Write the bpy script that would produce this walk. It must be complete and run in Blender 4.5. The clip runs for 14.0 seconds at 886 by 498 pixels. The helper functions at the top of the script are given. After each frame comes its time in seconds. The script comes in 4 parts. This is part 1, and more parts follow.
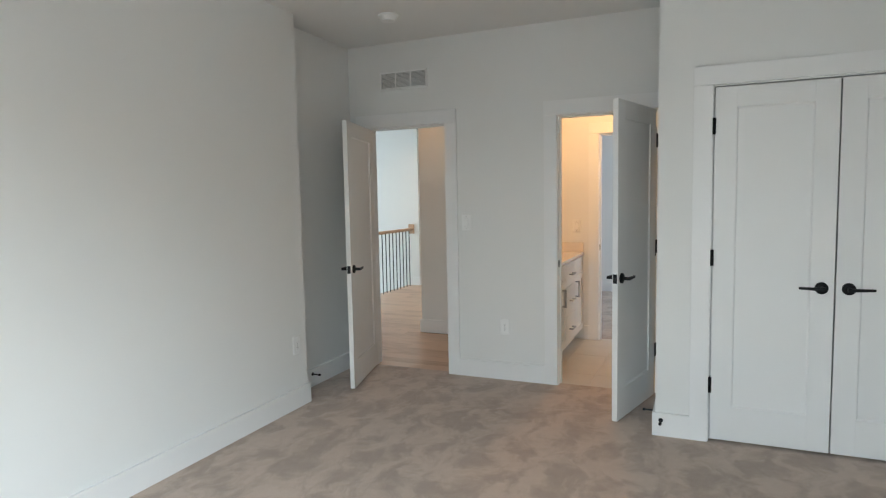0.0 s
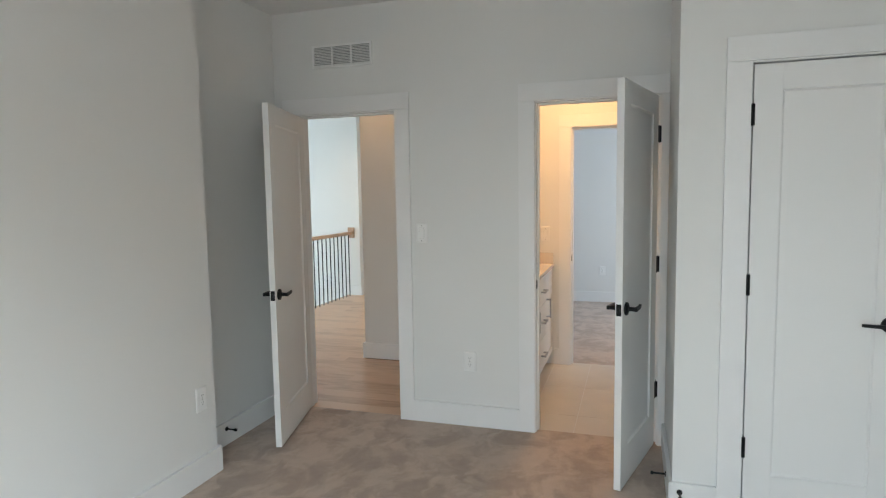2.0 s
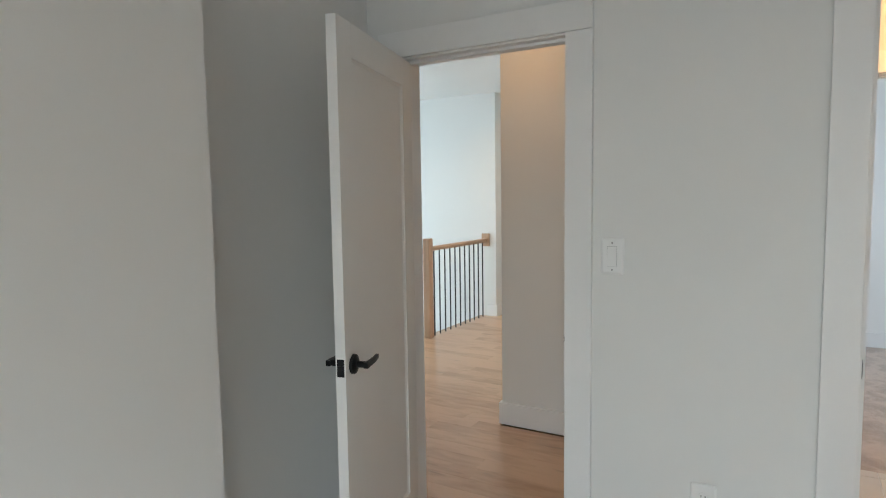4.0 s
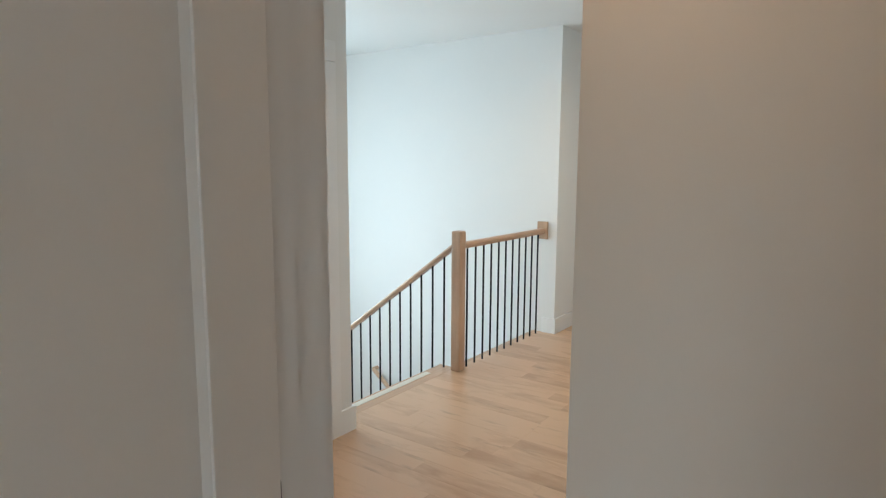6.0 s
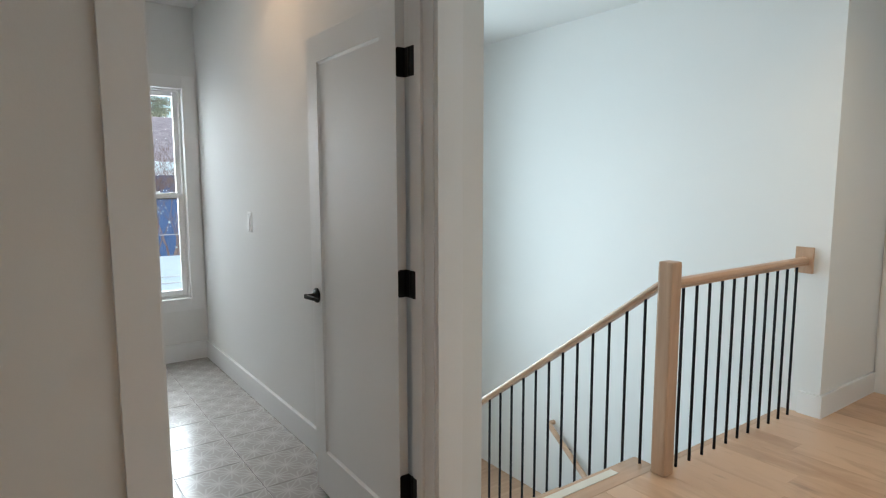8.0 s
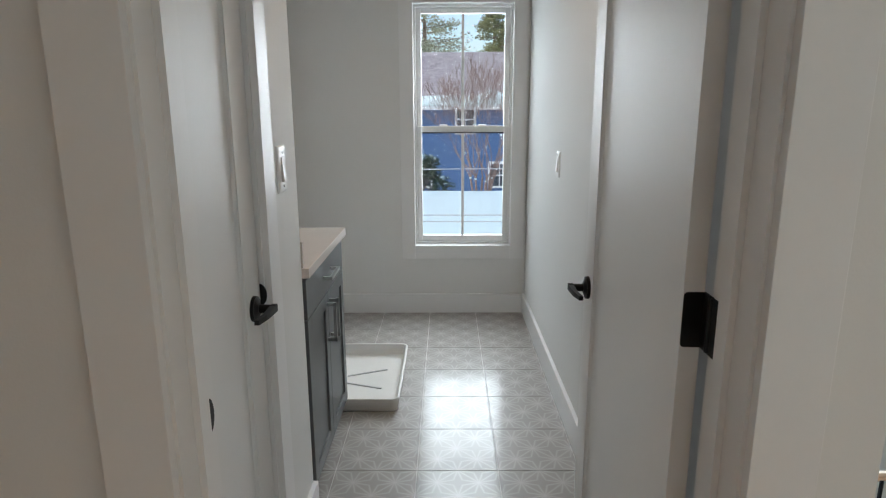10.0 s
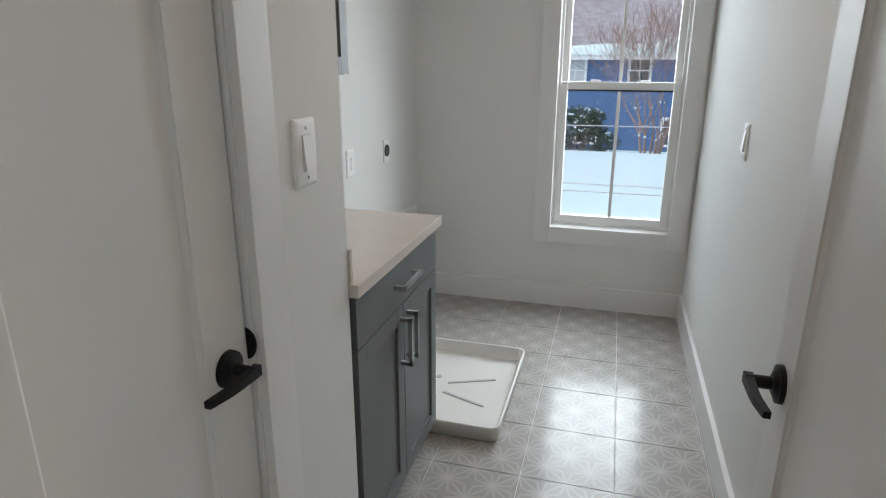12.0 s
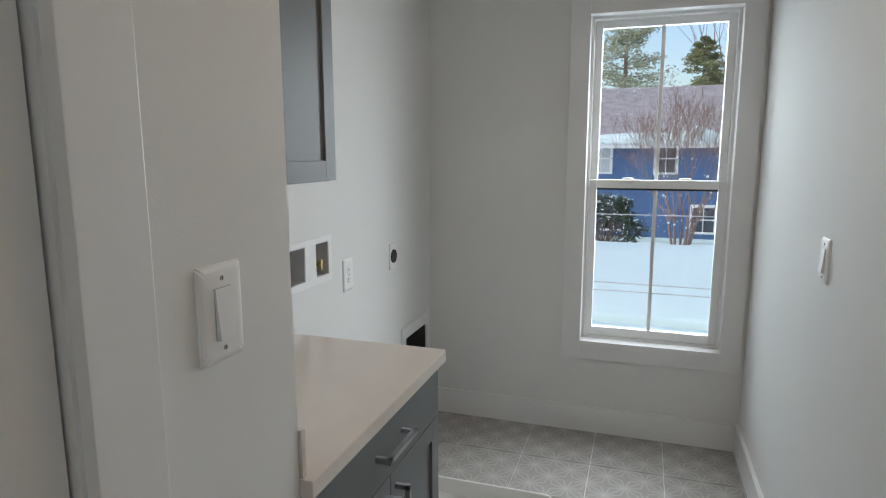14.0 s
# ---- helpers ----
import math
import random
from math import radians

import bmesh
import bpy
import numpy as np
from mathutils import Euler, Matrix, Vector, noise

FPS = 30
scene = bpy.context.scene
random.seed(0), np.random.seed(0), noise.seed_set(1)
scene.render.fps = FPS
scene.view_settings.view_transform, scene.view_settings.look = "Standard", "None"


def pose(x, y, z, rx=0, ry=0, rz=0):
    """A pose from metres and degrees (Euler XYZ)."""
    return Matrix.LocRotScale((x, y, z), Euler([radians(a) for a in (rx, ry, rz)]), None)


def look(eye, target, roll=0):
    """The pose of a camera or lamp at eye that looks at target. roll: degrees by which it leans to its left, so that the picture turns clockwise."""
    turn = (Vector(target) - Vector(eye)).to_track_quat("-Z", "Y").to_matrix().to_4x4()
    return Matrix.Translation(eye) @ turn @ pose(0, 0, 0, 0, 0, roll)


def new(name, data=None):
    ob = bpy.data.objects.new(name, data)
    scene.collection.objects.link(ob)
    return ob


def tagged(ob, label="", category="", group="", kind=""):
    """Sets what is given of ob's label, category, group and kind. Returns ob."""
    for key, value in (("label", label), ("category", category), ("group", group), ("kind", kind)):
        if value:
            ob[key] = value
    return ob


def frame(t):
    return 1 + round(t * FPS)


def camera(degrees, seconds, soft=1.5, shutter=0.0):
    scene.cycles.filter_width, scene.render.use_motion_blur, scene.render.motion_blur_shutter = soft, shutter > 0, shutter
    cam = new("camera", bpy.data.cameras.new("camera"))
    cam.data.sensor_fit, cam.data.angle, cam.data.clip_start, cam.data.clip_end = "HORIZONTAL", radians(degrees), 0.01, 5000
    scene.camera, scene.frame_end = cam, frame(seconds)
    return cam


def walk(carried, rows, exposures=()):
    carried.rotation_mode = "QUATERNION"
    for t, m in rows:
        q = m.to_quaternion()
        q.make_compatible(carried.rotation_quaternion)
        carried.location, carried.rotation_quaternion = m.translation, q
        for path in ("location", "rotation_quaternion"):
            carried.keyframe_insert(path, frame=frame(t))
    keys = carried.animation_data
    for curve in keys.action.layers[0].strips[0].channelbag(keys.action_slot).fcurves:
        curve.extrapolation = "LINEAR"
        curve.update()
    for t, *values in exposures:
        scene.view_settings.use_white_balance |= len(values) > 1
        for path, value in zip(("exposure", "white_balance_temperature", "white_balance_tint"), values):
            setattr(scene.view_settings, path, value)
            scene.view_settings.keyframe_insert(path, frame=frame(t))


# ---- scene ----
SKY, E_BED, E_STAIR, E_LAUNDRY, E_BED2, E_MAIN, E_BATH, E_HALL, E_LAMPL = 0.32, 55.0, 59.0, 112.0, 40.0, 24.0, 17.0, 2.4, 3.3
E_SIDE, E_HALL2 = 95.0, 10.0
LB = 4.87  # back wall of the laundry
cam = camera(72.4, 14.0, soft=1.2)
EXPOSURES = [(0, 0.0), (1, 0.08), (1.5, 0.12), (3, 0.08), (5.5, 0.15), (6.5, 0.0), (7, 0.05), (7.5, 0.0), (8.5, -0.22), (9, -0.28), (11.5, -0.2), (13, -0.36), (14, -0.42)]
PATH = [
    (0, (-0.291, 0.006, 1.454), (-1.082, 1.835, 1.287), -1.1),
    (0.5, (-0.318, 0.104, 1.442), (-0.877, 2.013, 1.235), -0.9),
    (1, (-0.37, 0.276, 1.461), (-0.841, 2.206, 1.239), -0.9),
    (1.5, (-0.542, 0.525, 1.492), (-1.025, 2.454, 1.276), -0.8),
    (2, (-0.73, 0.845, 1.507), (-1.332, 2.744, 1.327), -0.9),
    (2.5, (-0.908, 1.224, 1.488), (-1.617, 3.087, 1.33), -0.9),
    (3, (-1.117, 1.627, 1.472), (-1.948, 3.44, 1.324), -1.0),
    (3.2, (-1.199, 1.784, 1.479), (-2.078, 3.574, 1.33), -1.0),
    (5.3, (-2.043, 3.579, 1.455), (-3.15, 5.229, 1.228), 0.0),
    (5.5, (-2.156, 3.79, 1.496), (-3.276, 5.428, 1.247), 0.1),
    (6, (-2.343, 4.135, 1.514), (-3.499, 5.745, 1.247), 0.3),
    (6.5, (-2.560, 4.459, 1.475), (-3.751, 6.052, 1.229), -0.2),
    (7, (-2.803, 4.787, 1.486), (-4.081, 6.307, 1.246), -0.4),
    (7.5, (-2.974, 5.04, 1.459), (-4.369, 6.454, 1.222), -0.3),
    (8, (-3.13, 5.253, 1.449), (-4.748, 6.406, 1.215), -0.1),
    (8.5, (-3.364, 5.443, 1.437), (-5.18, 6.244, 1.193), 0.1),
    (9, (-3.6, 5.631, 1.43), (-5.516, 6.124, 1.136), -0.4),
    (11.3, (-4.343, 6.088, 1.417), (-6.199, 5.646, 0.818), 0.5),
    (11.5, (-4.425, 6.082, 1.443), (-6.269, 5.602, 0.837), 0.4),
    (12, (-4.609, 6.04, 1.436), (-6.449, 5.522, 0.848), 0.1),
    (12.5, (-4.839, 5.998, 1.445), (-6.682, 5.466, 0.878), 0.1),
    (13, (-5.031, 5.983, 1.45), (-6.881, 5.426, 0.934), 0.0),
    (13.5, (-5.054, 5.971, 1.473), (-6.92, 5.386, 1.053), -0.0),
    (14, (-5.029, 5.988, 1.481), (-6.903, 5.366, 1.161), -0.1),
]
walk(cam, [(t, look(eye, target, roll)) for t, eye, target, roll in PATH], EXPOSURES)

# ---- world, sun, large lights ----
world = bpy.data.worlds.new("world")
scene.world = world
world.use_nodes = True
wn = world.node_tree
sky = wn.nodes.new("ShaderNodeTexSky")
sky.sky_type, sky.sun_disc = "NISHITA", False
sky.sun_elevation, sky.sun_rotation = radians(44), radians(150)
sky.air_density, sky.dust_density = 1.0, 2.5
wn.nodes["Background"].inputs["Strength"].default_value = SKY
wn.links.new(sky.outputs["Color"], wn.nodes["Background"].inputs["Color"])

sun = new("sun", bpy.data.lights.new("sun", "SUN"))
sun.data.energy, sun.data.angle, sun.data.color = 1.2, radians(12), (1.0, 0.96, 0.9)
sun.matrix_world = look((8, -14, 20), (0, 0, 0))


def window_light(name, x, y, z, w, h, rz, energy, color, down=0, spread=180):
    """Daylight through a window's opening: an area lamp that faces along local -z."""
    lamp = new(name, bpy.data.lights.new(name, "AREA"))
    lamp.data.shape, lamp.data.size, lamp.data.size_y = "RECTANGLE", w, h
    lamp.data.energy, lamp.data.color = energy, color
    lamp.data.spread = radians(spread)
    lamp.matrix_world = pose(x, y, z, 90 - down, 0, rz)
    return lamp


DAY = (0.745, 0.905, 1.0)
window_light("daylight_bedroom", -0.8, -1.5, 1.5, 2.2, 1.5, 0, E_BED, DAY, 48, 112)
# added fill from the right, to brighten the long left wall
window_light("fill_bedroom_side", 0.9, -0.8, 1.5, 1.4, 1.5, 90, E_SIDE, DAY, 46, 116)
# stair lamp at an assumed window, set for even light on the far wall
window_light("daylight_stair", -8.155, 7.45, 0.95, 1.35, 2.5, -90, E_STAIR, (0.70, 0.90, 1.0), 0, 150)
window_light("daylight_laundry", -8.75, 6.36, 1.75, 1.5, 1.9, -109, E_LAUNDRY, (0.86, 0.945, 1.0), 24, 145)
window_light("daylight_second_bedroom", 1.14, 8.0, 1.45, 1.6, 1.5, 90, E_BED2, (0.72, 0.86, 1.0))
window_light("daylight_main_bedroom", -4.3, 13.9, 1.4, 1.3, 1.5, 180, E_MAIN, DAY)


def down_light(name, x, y, energy, color, size=0.14, spread=180):
    """A recessed ceiling lamp."""
    lamp = new(name, bpy.data.lights.new(name, "AREA"))
    lamp.data.shape, lamp.data.size = "DISK", size
    lamp.data.energy, lamp.data.color = energy, color
    lamp.data.spread = radians(spread)
    lamp.matrix_world = pose(x, y, 2.722)
    return lamp


WARM = (1.0, 0.76, 0.50)
down_light("lamp_bath", -1.2, 5.4, E_BATH, (1.0, 0.57, 0.25))
down_light("lamp_hall", -2.9, 5.5, E_HALL, (1.0, 0.58, 0.28), spread=140)
down_light("lamp_hall_far", -3.9, 8.2, E_HALL2, WARM, spread=150)
down_light("lamp_laundry", -6.3, 6.05, E_LAMPL, (1.0, 0.64, 0.36), spread=165)

# ---- materials ----
def material(name, color, rough=0.5, metal=0.0, vary=0.06, scale=3.0, grain=60.0, bump=0.05, coat=0.0, stretch=(1, 1, 1), fleck=0.0, island=0.0):
    """A paint, metal or stone: two scales of colour change and fine relief."""
    m = bpy.data.materials.new(name)
    m.use_nodes = True
    t = m.node_tree
    b = t.nodes["Principled BSDF"]
    b.inputs["Roughness"].default_value, b.inputs["Metallic"].default_value = rough, metal
    b.inputs["Coat Weight"].default_value = coat
    co = t.nodes.new("ShaderNodeTexCoord")
    mp = t.nodes.new("ShaderNodeMapping")
    mp.inputs["Scale"].default_value = stretch
    t.links.new(co.outputs["Object"], mp.inputs["Vector"])
    big, fine = t.nodes.new("ShaderNodeTexNoise"), t.nodes.new("ShaderNodeTexNoise")
    big.inputs["Scale"].default_value, big.inputs["Detail"].default_value = scale, 4
    fine.inputs["Scale"].default_value, fine.inputs["Detail"].default_value = grain, 3
    for n in (big, fine):
        t.links.new(mp.outputs["Vector"], n.inputs["Vector"])
    add = t.nodes.new("ShaderNodeMath")
    add.operation = "MULTIPLY_ADD"
    add.inputs[1].default_value = 0.4 + fleck
    t.links.new(fine.outputs["Fac"], add.inputs[0])
    t.links.new(big.outputs["Fac"], add.inputs[2])
    ramp = t.nodes.new("ShaderNodeMapRange")
    ramp.inputs["From Min"].default_value, ramp.inputs["From Max"].default_value = 0.4, 1.0 + fleck
    ramp.inputs["To Min"].default_value, ramp.inputs["To Max"].default_value = 1 - vary, 1 + vary
    t.links.new(add.outputs["Value"], ramp.inputs["Value"])
    mix = t.nodes.new("ShaderNodeVectorMath")
    mix.operation = "SCALE"
    mix.inputs[0].default_value = color
    t.links.new(ramp.outputs["Result"], mix.inputs["Scale"])
    last = mix.outputs["Vector"]
    if island:
        geo, span, tone = t.nodes.new("ShaderNodeNewGeometry"), t.nodes.new("ShaderNodeMapRange"), t.nodes.new("ShaderNodeVectorMath")
        span.inputs["To Min"].default_value, span.inputs["To Max"].default_value = 1 - island, 1 + island
        tone.operation = "SCALE"
        t.links.new(geo.outputs["Random Per Island"], span.inputs["Value"])
        t.links.new(last, tone.inputs[0])
        t.links.new(span.outputs["Result"], tone.inputs["Scale"])
        last = tone.outputs["Vector"]
    t.links.new(last, b.inputs["Base Color"])
    if bump:
        bp = t.nodes.new("ShaderNodeBump")
        bp.inputs["Strength"].default_value, bp.inputs["Distance"].default_value = bump, 0.004
        t.links.new(fine.outputs["Fac"], bp.inputs["Height"])
        t.links.new(bp.outputs["Normal"], b.inputs["Normal"])
    return m


def wood(name, light, dark, along=0, rough=0.35, piece=False, coat=0.0):
    """Wood with grain along one axis; pieces differ by Object Info's Random."""
    m = bpy.data.materials.new(name)
    m.use_nodes = True
    t = m.node_tree
    b = t.nodes["Principled BSDF"]
    b.inputs["Roughness"].default_value, b.inputs["Coat Weight"].default_value, b.inputs["Coat Roughness"].default_value = rough, coat, 0.12
    co, mp = t.nodes.new("ShaderNodeTexCoord"), t.nodes.new("ShaderNodeMapping")
    mp.inputs["Scale"].default_value = [(1.9 if piece else 0.9) if k == along else (7.0 if piece else 9.0) for k in range(3)]
    t.links.new(co.outputs["Object"], mp.inputs["Vector"])
    info = t.nodes.new("ShaderNodeObjectInfo")
    shift = t.nodes.new("ShaderNodeVectorMath")
    shift.operation = "SCALE"
    shift.inputs[0].default_value = (37, 61, 17)
    t.links.new(info.outputs["Random"], shift.inputs["Scale"])
    t.links.new(shift.outputs["Vector"], mp.inputs["Location"])
    n1, n2 = t.nodes.new("ShaderNodeTexNoise"), t.nodes.new("ShaderNodeTexNoise")
    n1.inputs["Scale"].default_value, n1.inputs["Detail"].default_value, n1.inputs["Distortion"].default_value = 1.6, 5, 0.8
    n2.inputs["Scale"].default_value, n2.inputs["Detail"].default_value = 11, 3
    for n in (n1, n2):
        t.links.new(mp.outputs["Vector"], n.inputs["Vector"])
    s1 = t.nodes.new("ShaderNodeMath")
    s1.operation = "MULTIPLY_ADD"
    s1.inputs[1].default_value = 0.13 if piece else 0.22
    t.links.new(n2.outputs["Fac"], s1.inputs[0])
    t.links.new(n1.outputs["Fac"], s1.inputs[2])
    last = s1.outputs["Value"]
    if piece:
        s2 = t.nodes.new("ShaderNodeMath")
        s2.operation = "MULTIPLY_ADD"
        s2.inputs[1].default_value = 0.46
        t.links.new(info.outputs["Random"], s2.inputs[0])
        t.links.new(last, s2.inputs[2])
        last = s2.outputs["Value"]
    r = t.nodes.new("ShaderNodeValToRGB")
    r.color_ramp.elements[0].position, r.color_ramp.elements[0].color = (0.45, (*dark, 1))
    r.color_ramp.elements[1].position, r.color_ramp.elements[1].color = (0.85, (*light, 1))
    t.links.new(last, r.inputs["Fac"])
    tint = r.outputs["Color"]
    if piece:
        # short mineral streaks and small knots
        mark, pick, dim = t.nodes.new("ShaderNodeTexNoise"), t.nodes.new("ShaderNodeMapRange"), t.nodes.new("ShaderNodeVectorMath")
        stretched = t.nodes.new("ShaderNodeMapping")
        stretched.inputs["Scale"].default_value = [3.2 if k == along else 17.0 for k in range(3)]
        t.links.new(co.outputs["Object"], stretched.inputs["Vector"])
        t.links.new(shift.outputs["Vector"], stretched.inputs["Location"])
        mark.inputs["Scale"].default_value, mark.inputs["Detail"].default_value = 1.0, 3
        t.links.new(stretched.outputs["Vector"], mark.inputs["Vector"])
        pick.interpolation_type = "SMOOTHSTEP"
        pick.inputs["From Min"].default_value, pick.inputs["From Max"].default_value = 0.60, 0.76
        pick.inputs["To Min"].default_value, pick.inputs["To Max"].default_value = 1.0, 0.74
        t.links.new(mark.outputs["Fac"], pick.inputs["Value"])
        dim.operation = "SCALE"
        t.links.new(tint, dim.inputs[0])
        t.links.new(pick.outputs["Result"], dim.inputs["Scale"])
        tint = dim.outputs["Vector"]
    t.links.new(tint, b.inputs["Base Color"])
    bp = t.nodes.new("ShaderNodeBump")
    bp.inputs["Strength"].default_value, bp.inputs["Distance"].default_value = 0.06, 0.003
    t.links.new(n2.outputs["Fac"], bp.inputs["Height"])
    t.links.new(bp.outputs["Normal"], b.inputs["Normal"])
    return m


def carpet_material():
    m = bpy.data.materials.new("carpet")
    m.use_nodes = True
    t = m.node_tree
    b = t.nodes["Principled BSDF"]
    b.inputs["Roughness"].default_value = 1.0
    b.inputs["Sheen Weight"].default_value, b.inputs["Sheen Roughness"].default_value = 0.25, 0.5
    co = t.nodes.new("ShaderNodeTexCoord")
    warp, patch, mid, pile = (t.nodes.new("ShaderNodeTexNoise") for _ in range(4))
    warp.inputs["Scale"].default_value, warp.inputs["Detail"].default_value = 3.5, 3
    patch.inputs["Scale"].default_value, patch.inputs["Detail"].default_value = 4.2, 4
    patch.inputs["Roughness"].default_value = 0.6
    mid.inputs["Scale"].default_value, mid.inputs["Detail"].default_value = 16, 4
    pile.inputs["Scale"].default_value, pile.inputs["Detail"].default_value = 260, 2
    # brushed pile: the patches are pulled about by a slow swirl
    swirl, away = t.nodes.new("ShaderNodeVectorMath"), t.nodes.new("ShaderNodeVectorMath")
    swirl.operation = "MULTIPLY_ADD"
    swirl.inputs[1].default_value = (0.32, 0.32, 0.0)
    t.links.new(warp.outputs["Color"], swirl.inputs[0])
    t.links.new(co.outputs["Object"], swirl.inputs[2])
    away.operation = "MULTIPLY"
    away.inputs[1].default_value = (1.35, 0.8, 1.0)
    t.links.new(swirl.outputs["Vector"], away.inputs[0])
    t.links.new(away.outputs["Vector"], patch.inputs["Vector"])
    for n in (warp, mid, pile):
        t.links.new(co.outputs["Object"], n.inputs["Vector"])
    steep = t.nodes.new("ShaderNodeMapRange")
    steep.interpolation_type = "SMOOTHSTEP"
    steep.inputs["From Min"].default_value, steep.inputs["From Max"].default_value = 0.39, 0.60
    steep.inputs["To Min"].default_value, steep.inputs["To Max"].default_value = 0.03, 0.40
    t.links.new(patch.outputs["Fac"], steep.inputs["Value"])
    a1, a2 = t.nodes.new("ShaderNodeMath"), t.nodes.new("ShaderNodeMath")
    for a, k in ((a1, 0.30), (a2, 0.25)):
        a.operation = "MULTIPLY_ADD"
        a.inputs[1].default_value = k
    t.links.new(mid.outputs["Fac"], a1.inputs[0])
    t.links.new(steep.outputs["Result"], a1.inputs[2])
    t.links.new(pile.outputs["Fac"], a2.inputs[0])
    t.links.new(a1.outputs["Value"], a2.inputs[2])
    r = t.nodes.new("ShaderNodeValToRGB")
    r.color_ramp.elements[0].position, r.color_ramp.elements[0].color = 0.1, (0.30, 0.222, 0.17, 1)
    r.color_ramp.elements[1].position, r.color_ramp.elements[1].color = 0.95, (0.61, 0.475, 0.385, 1)
    t.links.new(a2.outputs["Value"], r.inputs["Fac"])
    t.links.new(r.outputs["Color"], b.inputs["Base Color"])
    bp = t.nodes.new("ShaderNodeBump")
    bp.inputs["Strength"].default_value, bp.inputs["Distance"].default_value = 0.5, 0.012
    t.links.new(a2.outputs["Value"], bp.inputs["Height"])
    t.links.new(bp.outputs["Normal"], b.inputs["Normal"])
    return m


def star_tile_material(half):
    """Warm grey porcelain with pale starbursts, on a slanting lattice."""
    m = bpy.data.materials.new("star_tile")
    m.use_nodes = True
    t = m.node_tree
    b = t.nodes["Principled BSDF"]
    b.inputs["Roughness"].default_value, b.inputs["Specular IOR Level"].default_value = 0.42, 0.25
    b.inputs["Coat Weight"].default_value, b.inputs["Coat Roughness"].default_value = 0.42, 0.15
    co = t.nodes.new("ShaderNodeTexCoord")

    def op(kind, a, c=None, third=None):
        n = t.nodes.new("ShaderNodeMath")
        n.operation = kind
        for k, v in enumerate((a, c, third)):
            if v is None:
                continue
            if isinstance(v, (int, float)):
                n.inputs[k].default_value = v
            else:
                t.links.new(v, n.inputs[k])
        return n.outputs["Value"]

    sep = t.nodes.new("ShaderNodeSeparateXYZ")
    t.links.new(co.outputs["Object"], sep.inputs["Vector"])
    cell = half / 2 * math.sqrt(2)
    p = op("DIVIDE", op("ADD", sep.outputs["X"], sep.outputs["Y"]), cell * math.sqrt(2))
    q = op("DIVIDE", op("SUBTRACT", sep.outputs["X"], sep.outputs["Y"]), cell * math.sqrt(2))
    u = op("SUBTRACT", op("FRACT", op("ADD", p, 20.5)), 0.5)
    v = op("SUBTRACT", op("FRACT", op("ADD", q, 20.5)), 0.5)
    radius = op("SQRT", op("ADD", op("MULTIPLY", u, u), op("MULTIPLY", v, v)))
    angle = op("ARCTAN2", v, u)
    ray = op("ABSOLUTE", op("SINE", op("MULTIPLY", angle, 6.0)))
    wide = op("MULTIPLY", ray, op("MULTIPLY", radius, 1.0))
    line = op("SMOOTH_MIN", op("MULTIPLY_ADD", wide, 2.4, op("MULTIPLY", radius, 0.25)), 1.0, 0.2)
    lines = op("SUBTRACT", 1.0, line)
    core = op("GREATER_THAN", 0.06, radius)
    n = t.nodes.new("ShaderNodeTexNoise")
    n.inputs["Scale"].default_value, n.inputs["Detail"].default_value = 14, 4
    t.links.new(co.outputs["Object"], n.inputs["Vector"])
    fac = op("MULTIPLY", op("MAXIMUM", op("POWER", op("MAXIMUM", lines, 0.0), 1.6), core), op("MULTIPLY_ADD", n.outputs["Fac"], 0.7, 0.45))
    mix = t.nodes.new("ShaderNodeMix")
    mix.data_type = "RGBA"
    mix.inputs[6].default_value, mix.inputs[7].default_value = (0.37, 0.35, 0.325, 1), (0.55, 0.54, 0.52, 1)
    t.links.new(fac, mix.inputs[0])
    t.links.new(mix.outputs[2], b.inputs["Base Color"])
    return m


def glass_material():
    """Thin clear glazing: it lets light straight through and mirrors a little at its surface."""
    m = bpy.data.materials.new("window_glass")
    m.use_nodes = True
    t = m.node_tree
    t.nodes.remove(t.nodes["Principled BSDF"])
    clear, gloss = t.nodes.new("ShaderNodeBsdfTransparent"), t.nodes.new("ShaderNodeBsdfGlossy")
    clear.inputs["Color"].default_value = (0.97, 0.985, 0.985, 1)
    gloss.inputs["Roughness"].default_value = 0.0
    edge, mix = t.nodes.new("ShaderNodeFresnel"), t.nodes.new("ShaderNodeMixShader")
    edge.inputs["IOR"].default_value = 1.45
    t.links.new(edge.outputs["Fac"], mix.inputs["Fac"])
    t.links.new(clear.outputs["BSDF"], mix.inputs[1])
    t.links.new(gloss.outputs["BSDF"], mix.inputs[2])
    t.links.new(mix.outputs["Shader"], t.nodes["Material Output"].inputs["Surface"])
    return m


def glow_material(name, color, strength):
    m = bpy.data.materials.new(name)
    m.use_nodes = True
    b = m.node_tree.nodes["Principled BSDF"]
    b.inputs["Emission Color"].default_value, b.inputs["Emission Strength"].default_value = (*color, 1), strength
    return m


